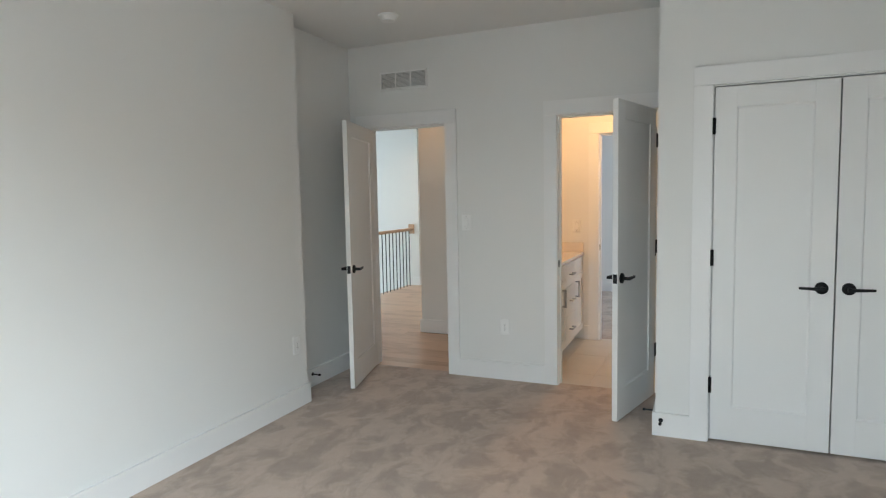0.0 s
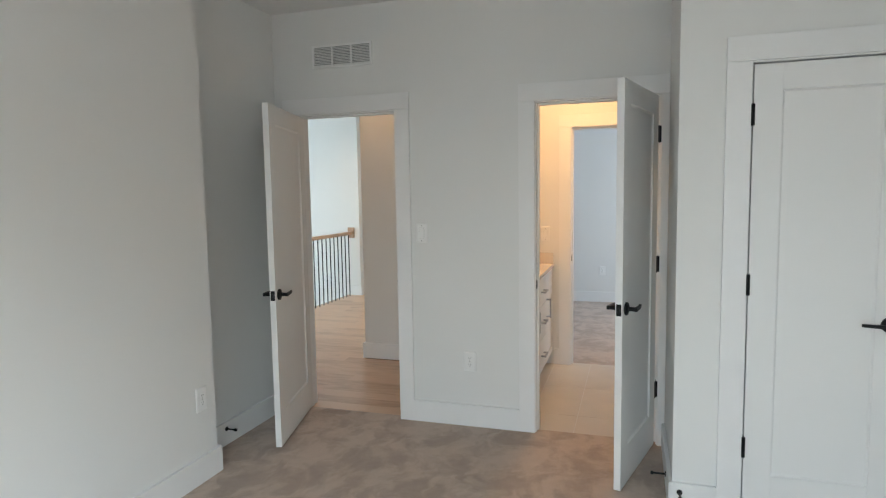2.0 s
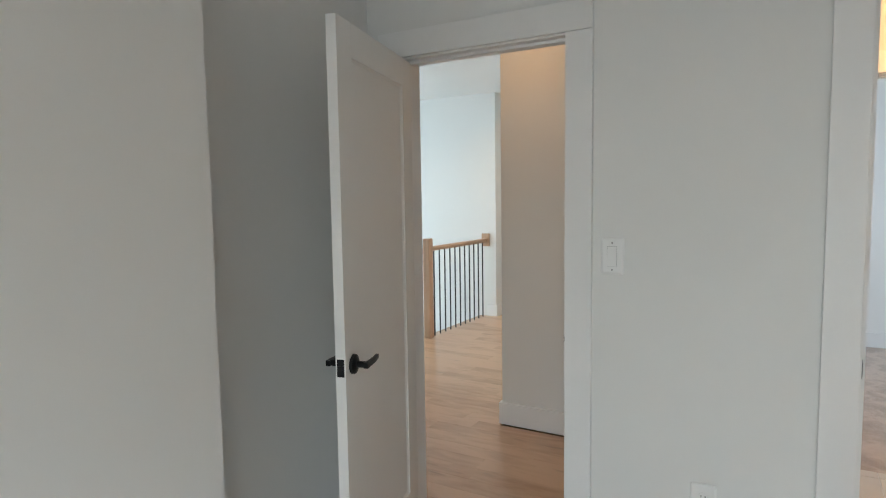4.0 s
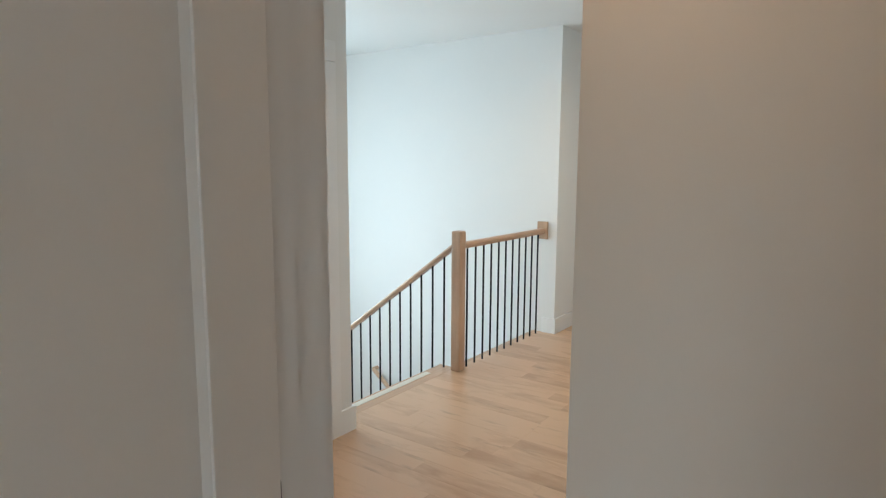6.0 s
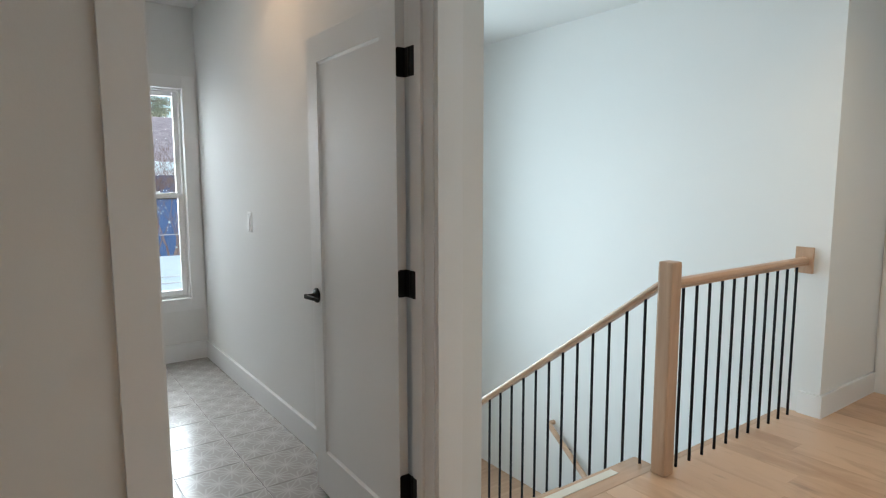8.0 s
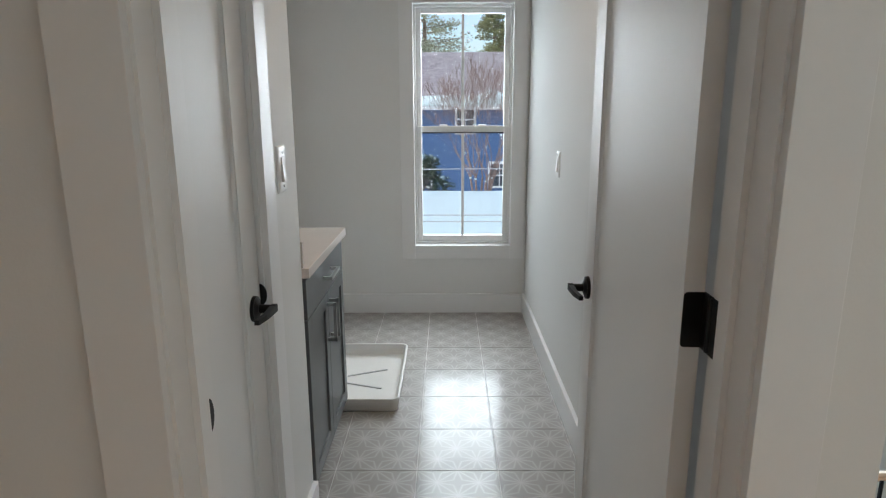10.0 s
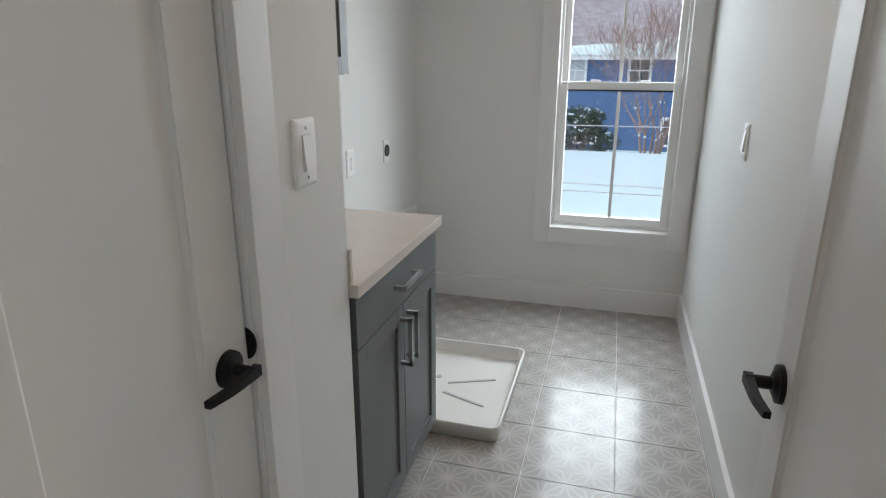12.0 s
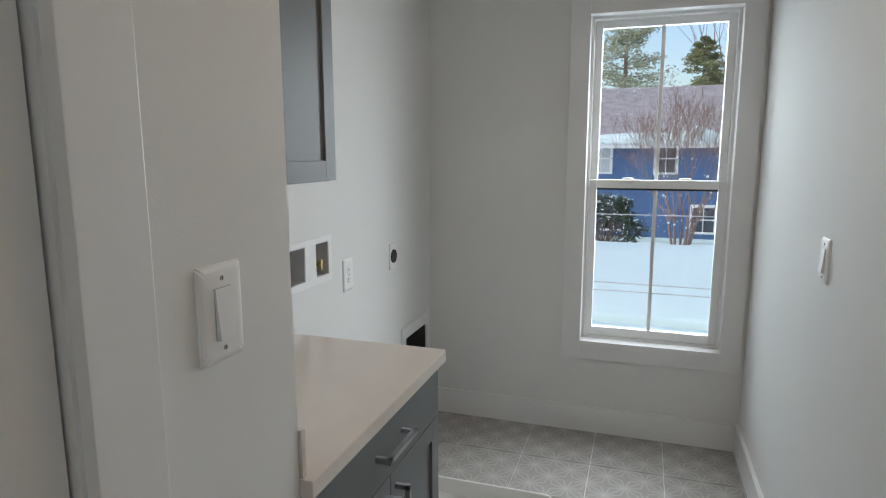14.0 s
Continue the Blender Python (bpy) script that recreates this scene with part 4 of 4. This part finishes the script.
def handrail(p, q, mat, name="handrail", w=0.03, h=0.024):
    """A moulded handrail between two points, with plumb cut ends."""
    p, q = Vector(p), Vector(q)
    side = (q - p).cross(Vector((0, 0, 1))).normalized()
    prof = [(-0.75, -1), (0.75, -1), (0.8, -0.5), (1.0, -0.2), (1.0, 0.35), (0.75, 0.85), (0.3, 1.0), (-0.3, 1.0), (-0.75, 0.85), (-1.0, 0.35), (-1.0, -0.2), (-0.8, -0.5)]
    bm = bmesh.new()
    ends = [[bm.verts.new(e + side * (a * w) + Vector((0, 0, b * h))) for a, b in prof] for e in (p, q)]
    for k in range(len(prof)):
        bm.faces.new((ends[0][k], ends[0][(k + 1) % len(prof)], ends[1][(k + 1) % len(prof)], ends[1][k]))
    for e in ends:
        bm.faces.new(e)
    return part(name, bm, mat, rail, "moulded oak handrail")


RX, RY = -4.815, 9.15
handrail((NX, NY + 0.039, 0.945), (RX, RY - 0.02, 0.945), OAK_Y)
part("rosette", boxes((RX - 0.051, RX + 0.051, RY - 0.02, RY, 0.872, 1.03), bevel=0.003), OAK_Z, rail, "oak block on the wall")
SLOPE = RISE / RUN
handrail((NX - 0.039, NY, 0.94), (NX - 0.039 - 2.1, NY, 0.94 - 2.1 * SLOPE), OAK_X)
bal = mesh("baluster", smooth(rod(bmesh.new(), (0, 0, 0), (0, 0, 0.935), 0.0078, n=10)), IRON)
for k in range(11):
    o = new("baluster", bal)
    o.parent, o.matrix_basis = rail, pose(NX, NY + 0.045 + (RY - NY - 0.045) * (k + 0.62) / 11.5, 0.0)
bal2 = mesh("baluster", smooth(rod(bmesh.new(), (0, 0, 0), (0, 0, 1.02), 0.0078, n=10)), IRON)
for k in range(18):
    x = 0.085 + 0.108 * k
    top = 0.936 - x * SLOPE - 0.02
    o = new("baluster", bal2)
    o.parent, o.matrix_basis = rail, pose(NX - 0.044 - x, NY, top - 1.02)

wr = thing("wall_handrail", "oak wall handrail along the lower stair flight", "handrail")
p, q = Vector((-6.86, 9.08, -0.765)), Vector((-5.3, 9.08, -0.765 - 1.56 * SLOPE))
bm = bmesh.new()
rod(bm, p, q, 0.024, n=16)
part("rail", smooth(bm), OAK_X, wr)
part("bracket", rod(bmesh.new(), p + Vector((0.2, 0, -0.15)), p + Vector((0.2, 0.07, -0.19)), 0.007, n=10), BLACK, wr)
part("return", rod(bmesh.new(), p, p + Vector((0, 0.07, 0)), 0.022, n=14), OAK_Y, wr)


# ---- outdoors ----
SNOW = material("snow", (0.60, 0.73, 0.745), 0.7, vary=0.03, scale=0.6, grain=9, bump=0.3)
SIDING = material("blue_siding_paint", (0.065, 0.14, 0.30), 0.6, vary=0.08, scale=1.5, grain=20, bump=0.05)
SHINGLE = material("roof_shingles", (0.37, 0.345, 0.365), 0.9, vary=0.16, scale=2.0, grain=14, bump=0.4, stretch=(1, 3, 1), island=0.16)
HOUSETRIM = material("house_trim_paint", (0.75, 0.77, 0.78), 0.6, vary=0.03, scale=2, grain=30, bump=0.02)
DARKGLASS = material("house_window_glass", (0.05, 0.06, 0.075), 0.08, vary=0.2, scale=1, grain=5, bump=0.0)
BARK = material("crape_myrtle_bark", (0.24, 0.165, 0.14), 0.85, vary=0.3, scale=4, grain=30, bump=0.3)
PINEBARK = material("pine_bark", (0.22, 0.15, 0.12), 0.9, vary=0.3, scale=3, grain=20, bump=0.3)
NEEDLE = material("evergreen_needles", (0.24, 0.25, 0.12), 0.7, vary=0.4, scale=1.2, grain=6, bump=0.0)
PINE = material("pine_needles", (0.40, 0.42, 0.29), 0.7, vary=0.45, scale=0.8, grain=5, bump=0.0)
HOLLY = material("bush_leaves", (0.03, 0.055, 0.03), 0.5, vary=0.4, scale=2.5, grain=9, bump=0.0)

GROUND = -2.9
single("ground", boxes((-1500, 1500, -1500, 1500, GROUND - 0.5, GROUND)), SNOW, "flat snow-covered ground", "ground", "structure")

HX = -36.0
house = thing("neighbour_house", "blue clapboard two-storey house with snow along its eave", "house", pose(HX, 0, GROUND))
EAVE, RIDGE, BACK = 4.85, 7.75, -9.0
for y0, y1 in ((-9, 22),):
    part("wall", boxes((BACK, 0, y0, y1, 0, EAVE)), SIDING, house, "blue clapboard wall")
bm = bmesh.new()
k = 0
while 0.12 + 0.16 * k < EAVE - 0.3:
    z = 0.12 + 0.16 * k
    v = box(bm, 0.001, 0.012, -9, 22, z, z + 0.15)
    for q in (4, 5, 6, 7):
        if v[q].co.x > 0.005:
            v[q].co.x = 0.003
    k += 1
tagged(part("clapboards", bm, SIDING, house), kind="stuff")
bm = bmesh.new()
prof = [(0.45, EAVE - 0.08), (BACK / 2, RIDGE), (BACK - 0.45, EAVE - 0.08), (BACK - 0.45, EAVE - 0.25), (BACK / 2, RIDGE - 0.17), (0.45, EAVE - 0.25)]
ends = [[bm.verts.new((a, y, b)) for a, b in prof] for y in (-9.4, 22.4)]
for k in range(6):
    bm.faces.new((ends[0][k], ends[0][(k + 1) % 6], ends[1][(k + 1) % 6], ends[1][k]))
roof = part("roof", bm, SHINGLE, house, "weathered grey-brown shingle roof")
n_rows = 22
bm = bmesh.new()
for k in range(n_rows):
    f0, f1 = k / n_rows, (k + 1) / n_rows
    x0, x1 = 0.45 + f0 * (BACK / 2 - 0.45), 0.45 + f1 * (BACK / 2 - 0.45)
    z0, z1 = EAVE - 0.08 + f0 * (RIDGE - EAVE + 0.08), EAVE - 0.08 + f1 * (RIDGE - EAVE + 0.08)
    y = -9.4 + (k % 2) * 0.15
    while y < 22.3:
        w = random.uniform(0.22, 0.42)
        if -2 < y < 15:
            lift = random.uniform(0.02, 0.05)
            q = [bm.verts.new(p) for p in ((x0, y, z0 + lift), (x0, y + w - 0.012, z0 + lift), (x1, y + w - 0.012, z1 + 0.008), (x1, y, z1 + 0.008))]
            bm.faces.new(q)
        y += w
tagged(part("shingles", bm, SHINGLE, roof), kind="stuff")
part("fascia", boxes((0.44, 0.5, -9.4, 22.4, EAVE - 0.36, EAVE - 0.12)), HOUSETRIM, house, "white painted fascia")
part("soffit", boxes((0.02, 0.44, -9.4, 22.4, EAVE - 0.30, EAVE - 0.27)), HOUSETRIM, house)
bm = bmesh.new()
prev = None
for k in range(240):
    y = -9.4 + 31.8 * k / 239
    up = 0.05 + 0.06 * noise.noise((y * 0.7, 3.1, 0)) + 0.55 * max(0.0, 1 - abs(y - 8.2) / 1.25)
    deep = 0.62 + 0.25 * noise.noise((y * 0.5, 0, 7.7))
    row = [bm.verts.new(p) for p in ((0.55, y, EAVE - 0.14), (0.53, y, EAVE - 0.05 + up * 0.7), (0.2, y, EAVE + 0.10 + up), (0.45 - deep, y, EAVE - 0.02 + deep * 0.62))]
    if prev:
        for q in range(3):
            bm.faces.new((prev[q], prev[q + 1], row[q + 1], row[q]))
    prev = row
part("snow_edge", smooth(bm), SNOW, house, "band of snow along the eave")


PALEPANE = material("pale_house_pane", (0.50, 0.53, 0.55), 0.6, vary=0.06, scale=2, grain=30, bump=0.0)


def house_window(y, z, w, h, pane=DARKGLASS):
    wd = part("window", boxes((0.012, 0.06, y - w / 2 - 0.13, y - w / 2, z - 0.1, z + h + 0.15), (0.012, 0.06, y + w / 2, y + w / 2 + 0.13, z - 0.1, z + h + 0.15), (0.012, 0.06, y - w / 2, y + w / 2, z + h, z + h + 0.15), (0.012, 0.08, y - w / 2, y + w / 2, z - 0.1, z)), HOUSETRIM, house, "white window trim")
    part("pane", boxes((0.014, 0.02, y - w / 2, y + w / 2, z, z + h)), pane, wd)
    part("sash_bar", boxes((0.021, 0.035, y - w / 2, y + w / 2, z + h / 2 - 0.03, z + h / 2 + 0.03), (0.021, 0.035, y - 0.02, y + 0.02, z, z + h)), HOUSETRIM, wd)


for y in (-5.2, -1.6, 1.0, 3.9, 6.9, 9.9, 13.0, 16.5):
    house_window(y, 3.35, 0.85, 1.3, PALEPANE if y == 3.9 else DARKGLASS)
for y in (-4.5, 0.5, 4.6, 8.7, 13.4, 17.5):
    house_window(y, 0.55, 0.95, 1.15)
part("foundation_ledge", boxes((0.012, 0.16, -9, 22, 0.02, 0.2)), SNOW, house)

single("porch_roof", boxes((-9.95, -8.34, 2.5, 9.5, -0.15, 0.02)), SHINGLE, "low porch roof under the window", "roof", "structure")
bm = bmesh.new()
N = 60
grid = [[bm.verts.new((-8.32 - 1.68 * i / 8, 2.4 + 7.2 * j / N, 0.03 + 0.12 * min(1.0, (8 - i) / 1.5 + 0.35) + 0.015 * noise.noise((i * 0.5, j * 0.3, 1)))) for j in range(N + 1)] for i in range(9)]
edge = [bm.verts.new((-10.02 + 0.02 * noise.noise((j * 0.4, 2, 2)), 2.4 + 7.2 * j / N, 0.0)) for j in range(N + 1)]
grid.append(edge)
for a, b in zip(grid, grid[1:]):
    for j in range(N):
        bm.faces.new((a[j], a[j + 1], b[j + 1], b[j]))
single("roof_snow", smooth(bm), SNOW, "layer of snow lying on the porch roof", "snow")


single("garage_wall", boxes((-15.3, -10.8, -7.8, 19.8, GROUND, -0.16)), SIDING, "blue clapboard wall of the low garage", "garage wall", "structure")
bm = bmesh.new()
M = 80
rows = []
for x, z in ((-10.62, -0.16), (-10.62, -0.03), (-10.72, 0.0), (-11.8, 0.0), (-13.0, 0.0), (-14.2, 0.0), (-15.28, 0.0), (-15.36, -0.04), (-15.36, -0.16)):
    rows.append([bm.verts.new((x + 0.02 * noise.noise((k * 0.5, x, 5)), -8 + 28 * k / M, z + 0.012 * noise.noise((k * 0.35, x * 0.6, 2)))) for k in range(M + 1)])
for a, b in zip(rows, rows[1:]):
    for k in range(M):
        bm.faces.new((a[k], a[k + 1], b[k + 1], b[k]))
single("garage_roof_snow", smooth(bm), SNOW, "thick even snow on the flat garage roof", "snow", "structure")


def cable(label, pts, r=0.005):
    bm = bmesh.new()
    for a, b in zip(pts, pts[1:]):
        rod(bm, a, b, r, n=6)
    single("overhead_cable", bm, RECESS, label, "cable", group="overhead cables")


def sagging(x, y0, y1, z0, z1, sag, n=12):
    return [(x, y0 + (y1 - y0) * k / n, z0 + (z1 - z0) * k / n - sag * 4 * (k / n) * (1 - k / n)) for k in range(n + 1)]


cable("thin grey overhead cable crossing the yard", sagging(-20.0, -20, 40, 0.2, 0.6, 0.4), 0.012)
cable("thin grey overhead cable crossing the yard", sagging(-10.3, -20, 40, 0.5, 0.3, 0.05))
cable("thin grey overhead cable crossing the yard", sagging(-10.35, -20, 40, 0.42, 0.22, 0.05))


def stick(bm, p, q, r0, r1, n):
    """An open tapered stick, cheap enough for thousands of twigs."""
    d = (q - p).normalized()
    u = d.orthogonal()
    w = d.cross(u)
    rings = [[bm.verts.new(c + (u * math.cos(6.2832 * k / n) + w * math.sin(6.2832 * k / n)) * r) for k in range(n)] for c, r in ((p, r0), (q, r1))]
    for k in range(n):
        bm.faces.new((rings[0][k], rings[0][(k + 1) % n], rings[1][(k + 1) % n], rings[1][k]))


for y in (-20.2, 40.2):
    pole = thing("utility_pole", "weathered wooden utility pole carrying the cables", "utility pole", pose(-10.32, y, GROUND))
    part("post", rod(bmesh.new(), (0, 0, -0.3), (0, 0, 4.6), 0.14, 0.11, 12), BARK, pole)
    part("crossarm", boxes((-0.6, 0.6, -0.25, 0.25, 3.05, 3.5)), BARK, pole)


def limb(bm, p, d, length, r, depth, rng, tips, spread=0.5, up=0.25, kids=(2, 3)):
    """A tapered, crooked branch with its forks."""
    steps = 3 if depth > 1 else 2
    for k in range(steps):
        q = p + d * (length / steps)
        r1 = r * 0.84
        stick(bm, p, q, max(r, 0.0035), max(r1, 0.0035), 6 if r > 0.03 else 3)
        p, r = q, r1
        d = (d + Vector((rng.uniform(-1, 1), rng.uniform(-1, 1), rng.uniform(-0.6, 1))) * 0.16).normalized()
    tips.append(p)
    if depth:
        for _ in range(rng.randint(*kids)):
            nd = (d + Vector((rng.uniform(-1, 1), rng.uniform(-1, 1), up + rng.uniform(-0.4, 0.6))) * spread).normalized()
            limb(bm, p, nd, length * rng.uniform(0.62, 0.85), r * 0.75, depth - 1, rng, tips, spread, up, kids)


def bare_tree(label, x, y, stems, length, r, depth, seed):
    rng = random.Random(seed)
    ob = thing("bare_tree", label, "tree", pose(x, y, GROUND))
    bm = bmesh.new()
    tips = []
    for k in range(stems):
        a = 6.283 * k / stems + rng.uniform(-0.4, 0.4)
        lean = 0.12 if stems == 1 else rng.uniform(0.12, 0.34)
        limb(bm, Vector((0.12 * math.cos(a), 0.12 * math.sin(a), -0.05)), Vector((lean * math.cos(a), lean * math.sin(a), 1)).normalized(), length, r, depth, rng, tips, 0.6, 0.3)
    part("trunk", bm, BARK, ob, "bare reddish-brown stems and twigs")
    bm = bmesh.new()
    for p in [p for p in tips if p.z < 3.5][::4]:
        bmesh.ops.create_icosphere(bm, subdivisions=1, radius=rng.uniform(0.03, 0.06), matrix=Matrix.Translation(p))
    part("snow_clumps", bm, SNOW, ob, "small clumps of snow on the twigs")
    return ob


bare_tree("bare multi-stemmed crape myrtle with reddish twigs", -29.5, 7.4, 9, 1.75, 0.05, 6, 5)
bare_tree("bare multi-stemmed shrub beside the blue house", -30.5, 10.6, 6, 1.55, 0.05, 6, 9)
bare_tree("tall bare tree behind the blue house", -58.0, 13.5, 1, 5.2, 0.22, 6, 3)
bare_tree("tall bare tree behind the blue house", -62.0, 19.5, 1, 5.0, 0.22, 6, 14)


def leaf_cloud(bm, centre, radius, count, size, rng, flat=0.7):
    for _ in range(count):
        while True:
            o = Vector((rng.uniform(-1, 1), rng.uniform(-1, 1), rng.uniform(-1, 1)))
            if o.length < 1:
                break
        o = o * (radius * (0.5 + 0.5 * o.length))
        o.z *= flat
        c = centre + o
        u = Vector((rng.uniform(-1, 1), rng.uniform(-1, 1), rng.uniform(-0.5, 0.5))).normalized()
        w = u.cross(Vector((rng.uniform(-1, 1), rng.uniform(-1, 1), rng.uniform(-1, 1)))).normalized()
        s = size * rng.uniform(0.6, 1.3)
        bm.faces.new([bm.verts.new(c + e) for e in (u * s, w * s * 0.45, u * -s, w * s * -0.45)])


def evergreen(label, x, y, height, width, clear, mat, seed, layers=26, leaf=0.22, count=46):
    """A tapered trunk, whorls of limbs and clumps of needles with gaps between them."""
    rng = random.Random(seed)
    ob = thing("evergreen_tree", label, "tree", pose(x, y, GROUND))
    bt, bl = bmesh.new(), bmesh.new()
    rod(bt, (0, 0, -0.1), (0, 0, height), 0.02 * height, 0.03, n=9)
    for k in range(layers):
        f = k / (layers - 1)
        z = height * (clear + (1 - clear) * f)
        reach = width * (1 - f) ** 0.75 * rng.uniform(0.55, 1.1) + 0.25
        for j in range(rng.randint(3, 5)):
            a = rng.uniform(0, 6.283)
            end = Vector((reach * math.cos(a), reach * math.sin(a), z + reach * rng.uniform(-0.12, 0.3)))
            rod(bt, (0, 0, z), end, 0.035, 0.012, n=4, caps=False)
            for g in (0.45, 0.72, 1.0):
                if rng.random() < 0.85:
                    leaf_cloud(bl, Vector((0, 0, z)).lerp(end, g), 0.3 + reach * 0.24, count, leaf, rng, 0.45)
    part("trunk", bt, PINEBARK, ob, "brown trunk and limbs")
    part("crown", bl, mat, ob, "open green needle crown")
    return ob


evergreen("tall open pine behind the blue house", -60.0, 4.0, 19.0, 4.6, 0.30, PINE, 21, 28, 0.13, 55)
evergreen("tall open pine behind the blue house", -66.0, -1.5, 20.0, 4.8, 0.32, PINE, 25, 26, 0.13, 52)
evergreen("dense rounded evergreen behind the blue house", -56.0, 9.8, 12.6, 4.2, 0.25, NEEDLE, 33, 26, 0.11, 80)
evergreen("tall open pine behind the blue house", -70.0, 17.0, 17.0, 4.4, 0.3, PINE, 41, 24, 0.13, 48)

bush = thing("evergreen_bush", "dark evergreen bush dusted with snow by the house", "bush", pose(-32.5, 4.4, GROUND))
rng = random.Random(8)
bm, bs, bt = bmesh.new(), bmesh.new(), bmesh.new()
for k in range(46):
    a, h = rng.uniform(0, 6.283), rng.uniform(0.2, 2.3)
    rr = 1.35 * math.sqrt(max(0.05, 1 - (h / 2.7) ** 2)) * rng.uniform(0.5, 1.0)
    c = Vector((rr * math.cos(a), rr * math.sin(a) * 1.3, h))
    leaf_cloud(bm, c, 0.42, 70, 0.09, rng, 0.8)
    rod(bt, (0, 0, 0.05), c, 0.02, 0.008, n=4, caps=False)
    if k % 2 == 0:
        leaf_cloud(bs, c + Vector((0.2, 0, 0.22)), 0.26, 7, 0.09, rng, 0.3)
part("stems", bt, PINEBARK, bush)
part("leaves", bm, HOLLY, bush, "dark green leaves")
part("snow_dusting", bs, SNOW, bush, "snow on the leaves")

# ---- floor pieces ----
rng = random.Random(4)
PW = 0.1275
y = 4.6
while y < 9.95 - 0.01:
    y1 = min(y + PW, 9.95)
    right = -2.12 if y1 < 5.925 else -3.11
    x = -4.86 if y > 4.69 else -2.95
    if y < 4.69:
        right = -2.21
    first = True
    while x < right - 0.01:
        ln = rng.uniform(0.25, 1.0) if first else rng.uniform(0.5, 1.35)
        x1 = min(x + ln, right)
        if right - x1 < 0.15:
            x1 = right
        first = False
        cx, cy = (x + x1) / 2, (y + y1) / 2
        g = 0.0003
        pl = new("plank", mesh("plank", boxes((x - cx + g, x1 - cx - g, y - cy + g, y1 - cy - g, -0.012, -0.0004 * rng.random())), PLANK))
        pl.parent, pl.matrix_basis = floor_hall, pose(cx, cy, 0)
        x = x1
    y = y1


def tiles(parent, mat, x0, x1, y0, y1, px, py, ox, oy, gap=0.004):
    whole = None
    for i in range(math.floor((x0 - ox) / px), math.ceil((x1 - ox) / px)):
        for j in range(math.floor((y0 - oy) / py), math.ceil((y1 - oy) / py)):
            cx, cy = ox + (i + 0.5) * px, oy + (j + 0.5) * py
            a0, a1 = max(cx - px / 2 + gap / 2, x0), min(cx + px / 2 - gap / 2, x1)
            b0, b1 = max(cy - py / 2 + gap / 2, y0), min(cy + py / 2 - gap / 2, y1)
            if a1 - a0 < 0.01 or b1 - b0 < 0.01:
                continue
            full = abs(a1 - a0 - px + gap) < 1e-5 and abs(b1 - b0 - py + gap) < 1e-5
            if full and whole:
                d = whole
            else:
                bm = boxes((a0 - cx, a1 - cx, b0 - cy, b1 - cy, -0.004, 0.0))
                d = mesh("tile", bm, mat)
                if full:
                    whole = d
            ob = new("tile", d)
            ob.parent, ob.matrix_basis = parent, pose(cx, cy, 0)


tiles(floor_laundry, STAR, -8.17, -4.76, LB, 6.49, TILE, TILE, -6.81, 5.805)
tiles(floor_bath, BATHTILE, -2.0, 0.4, 4.6, 6.2, 0.305, 0.61, -1.08, 4.9)
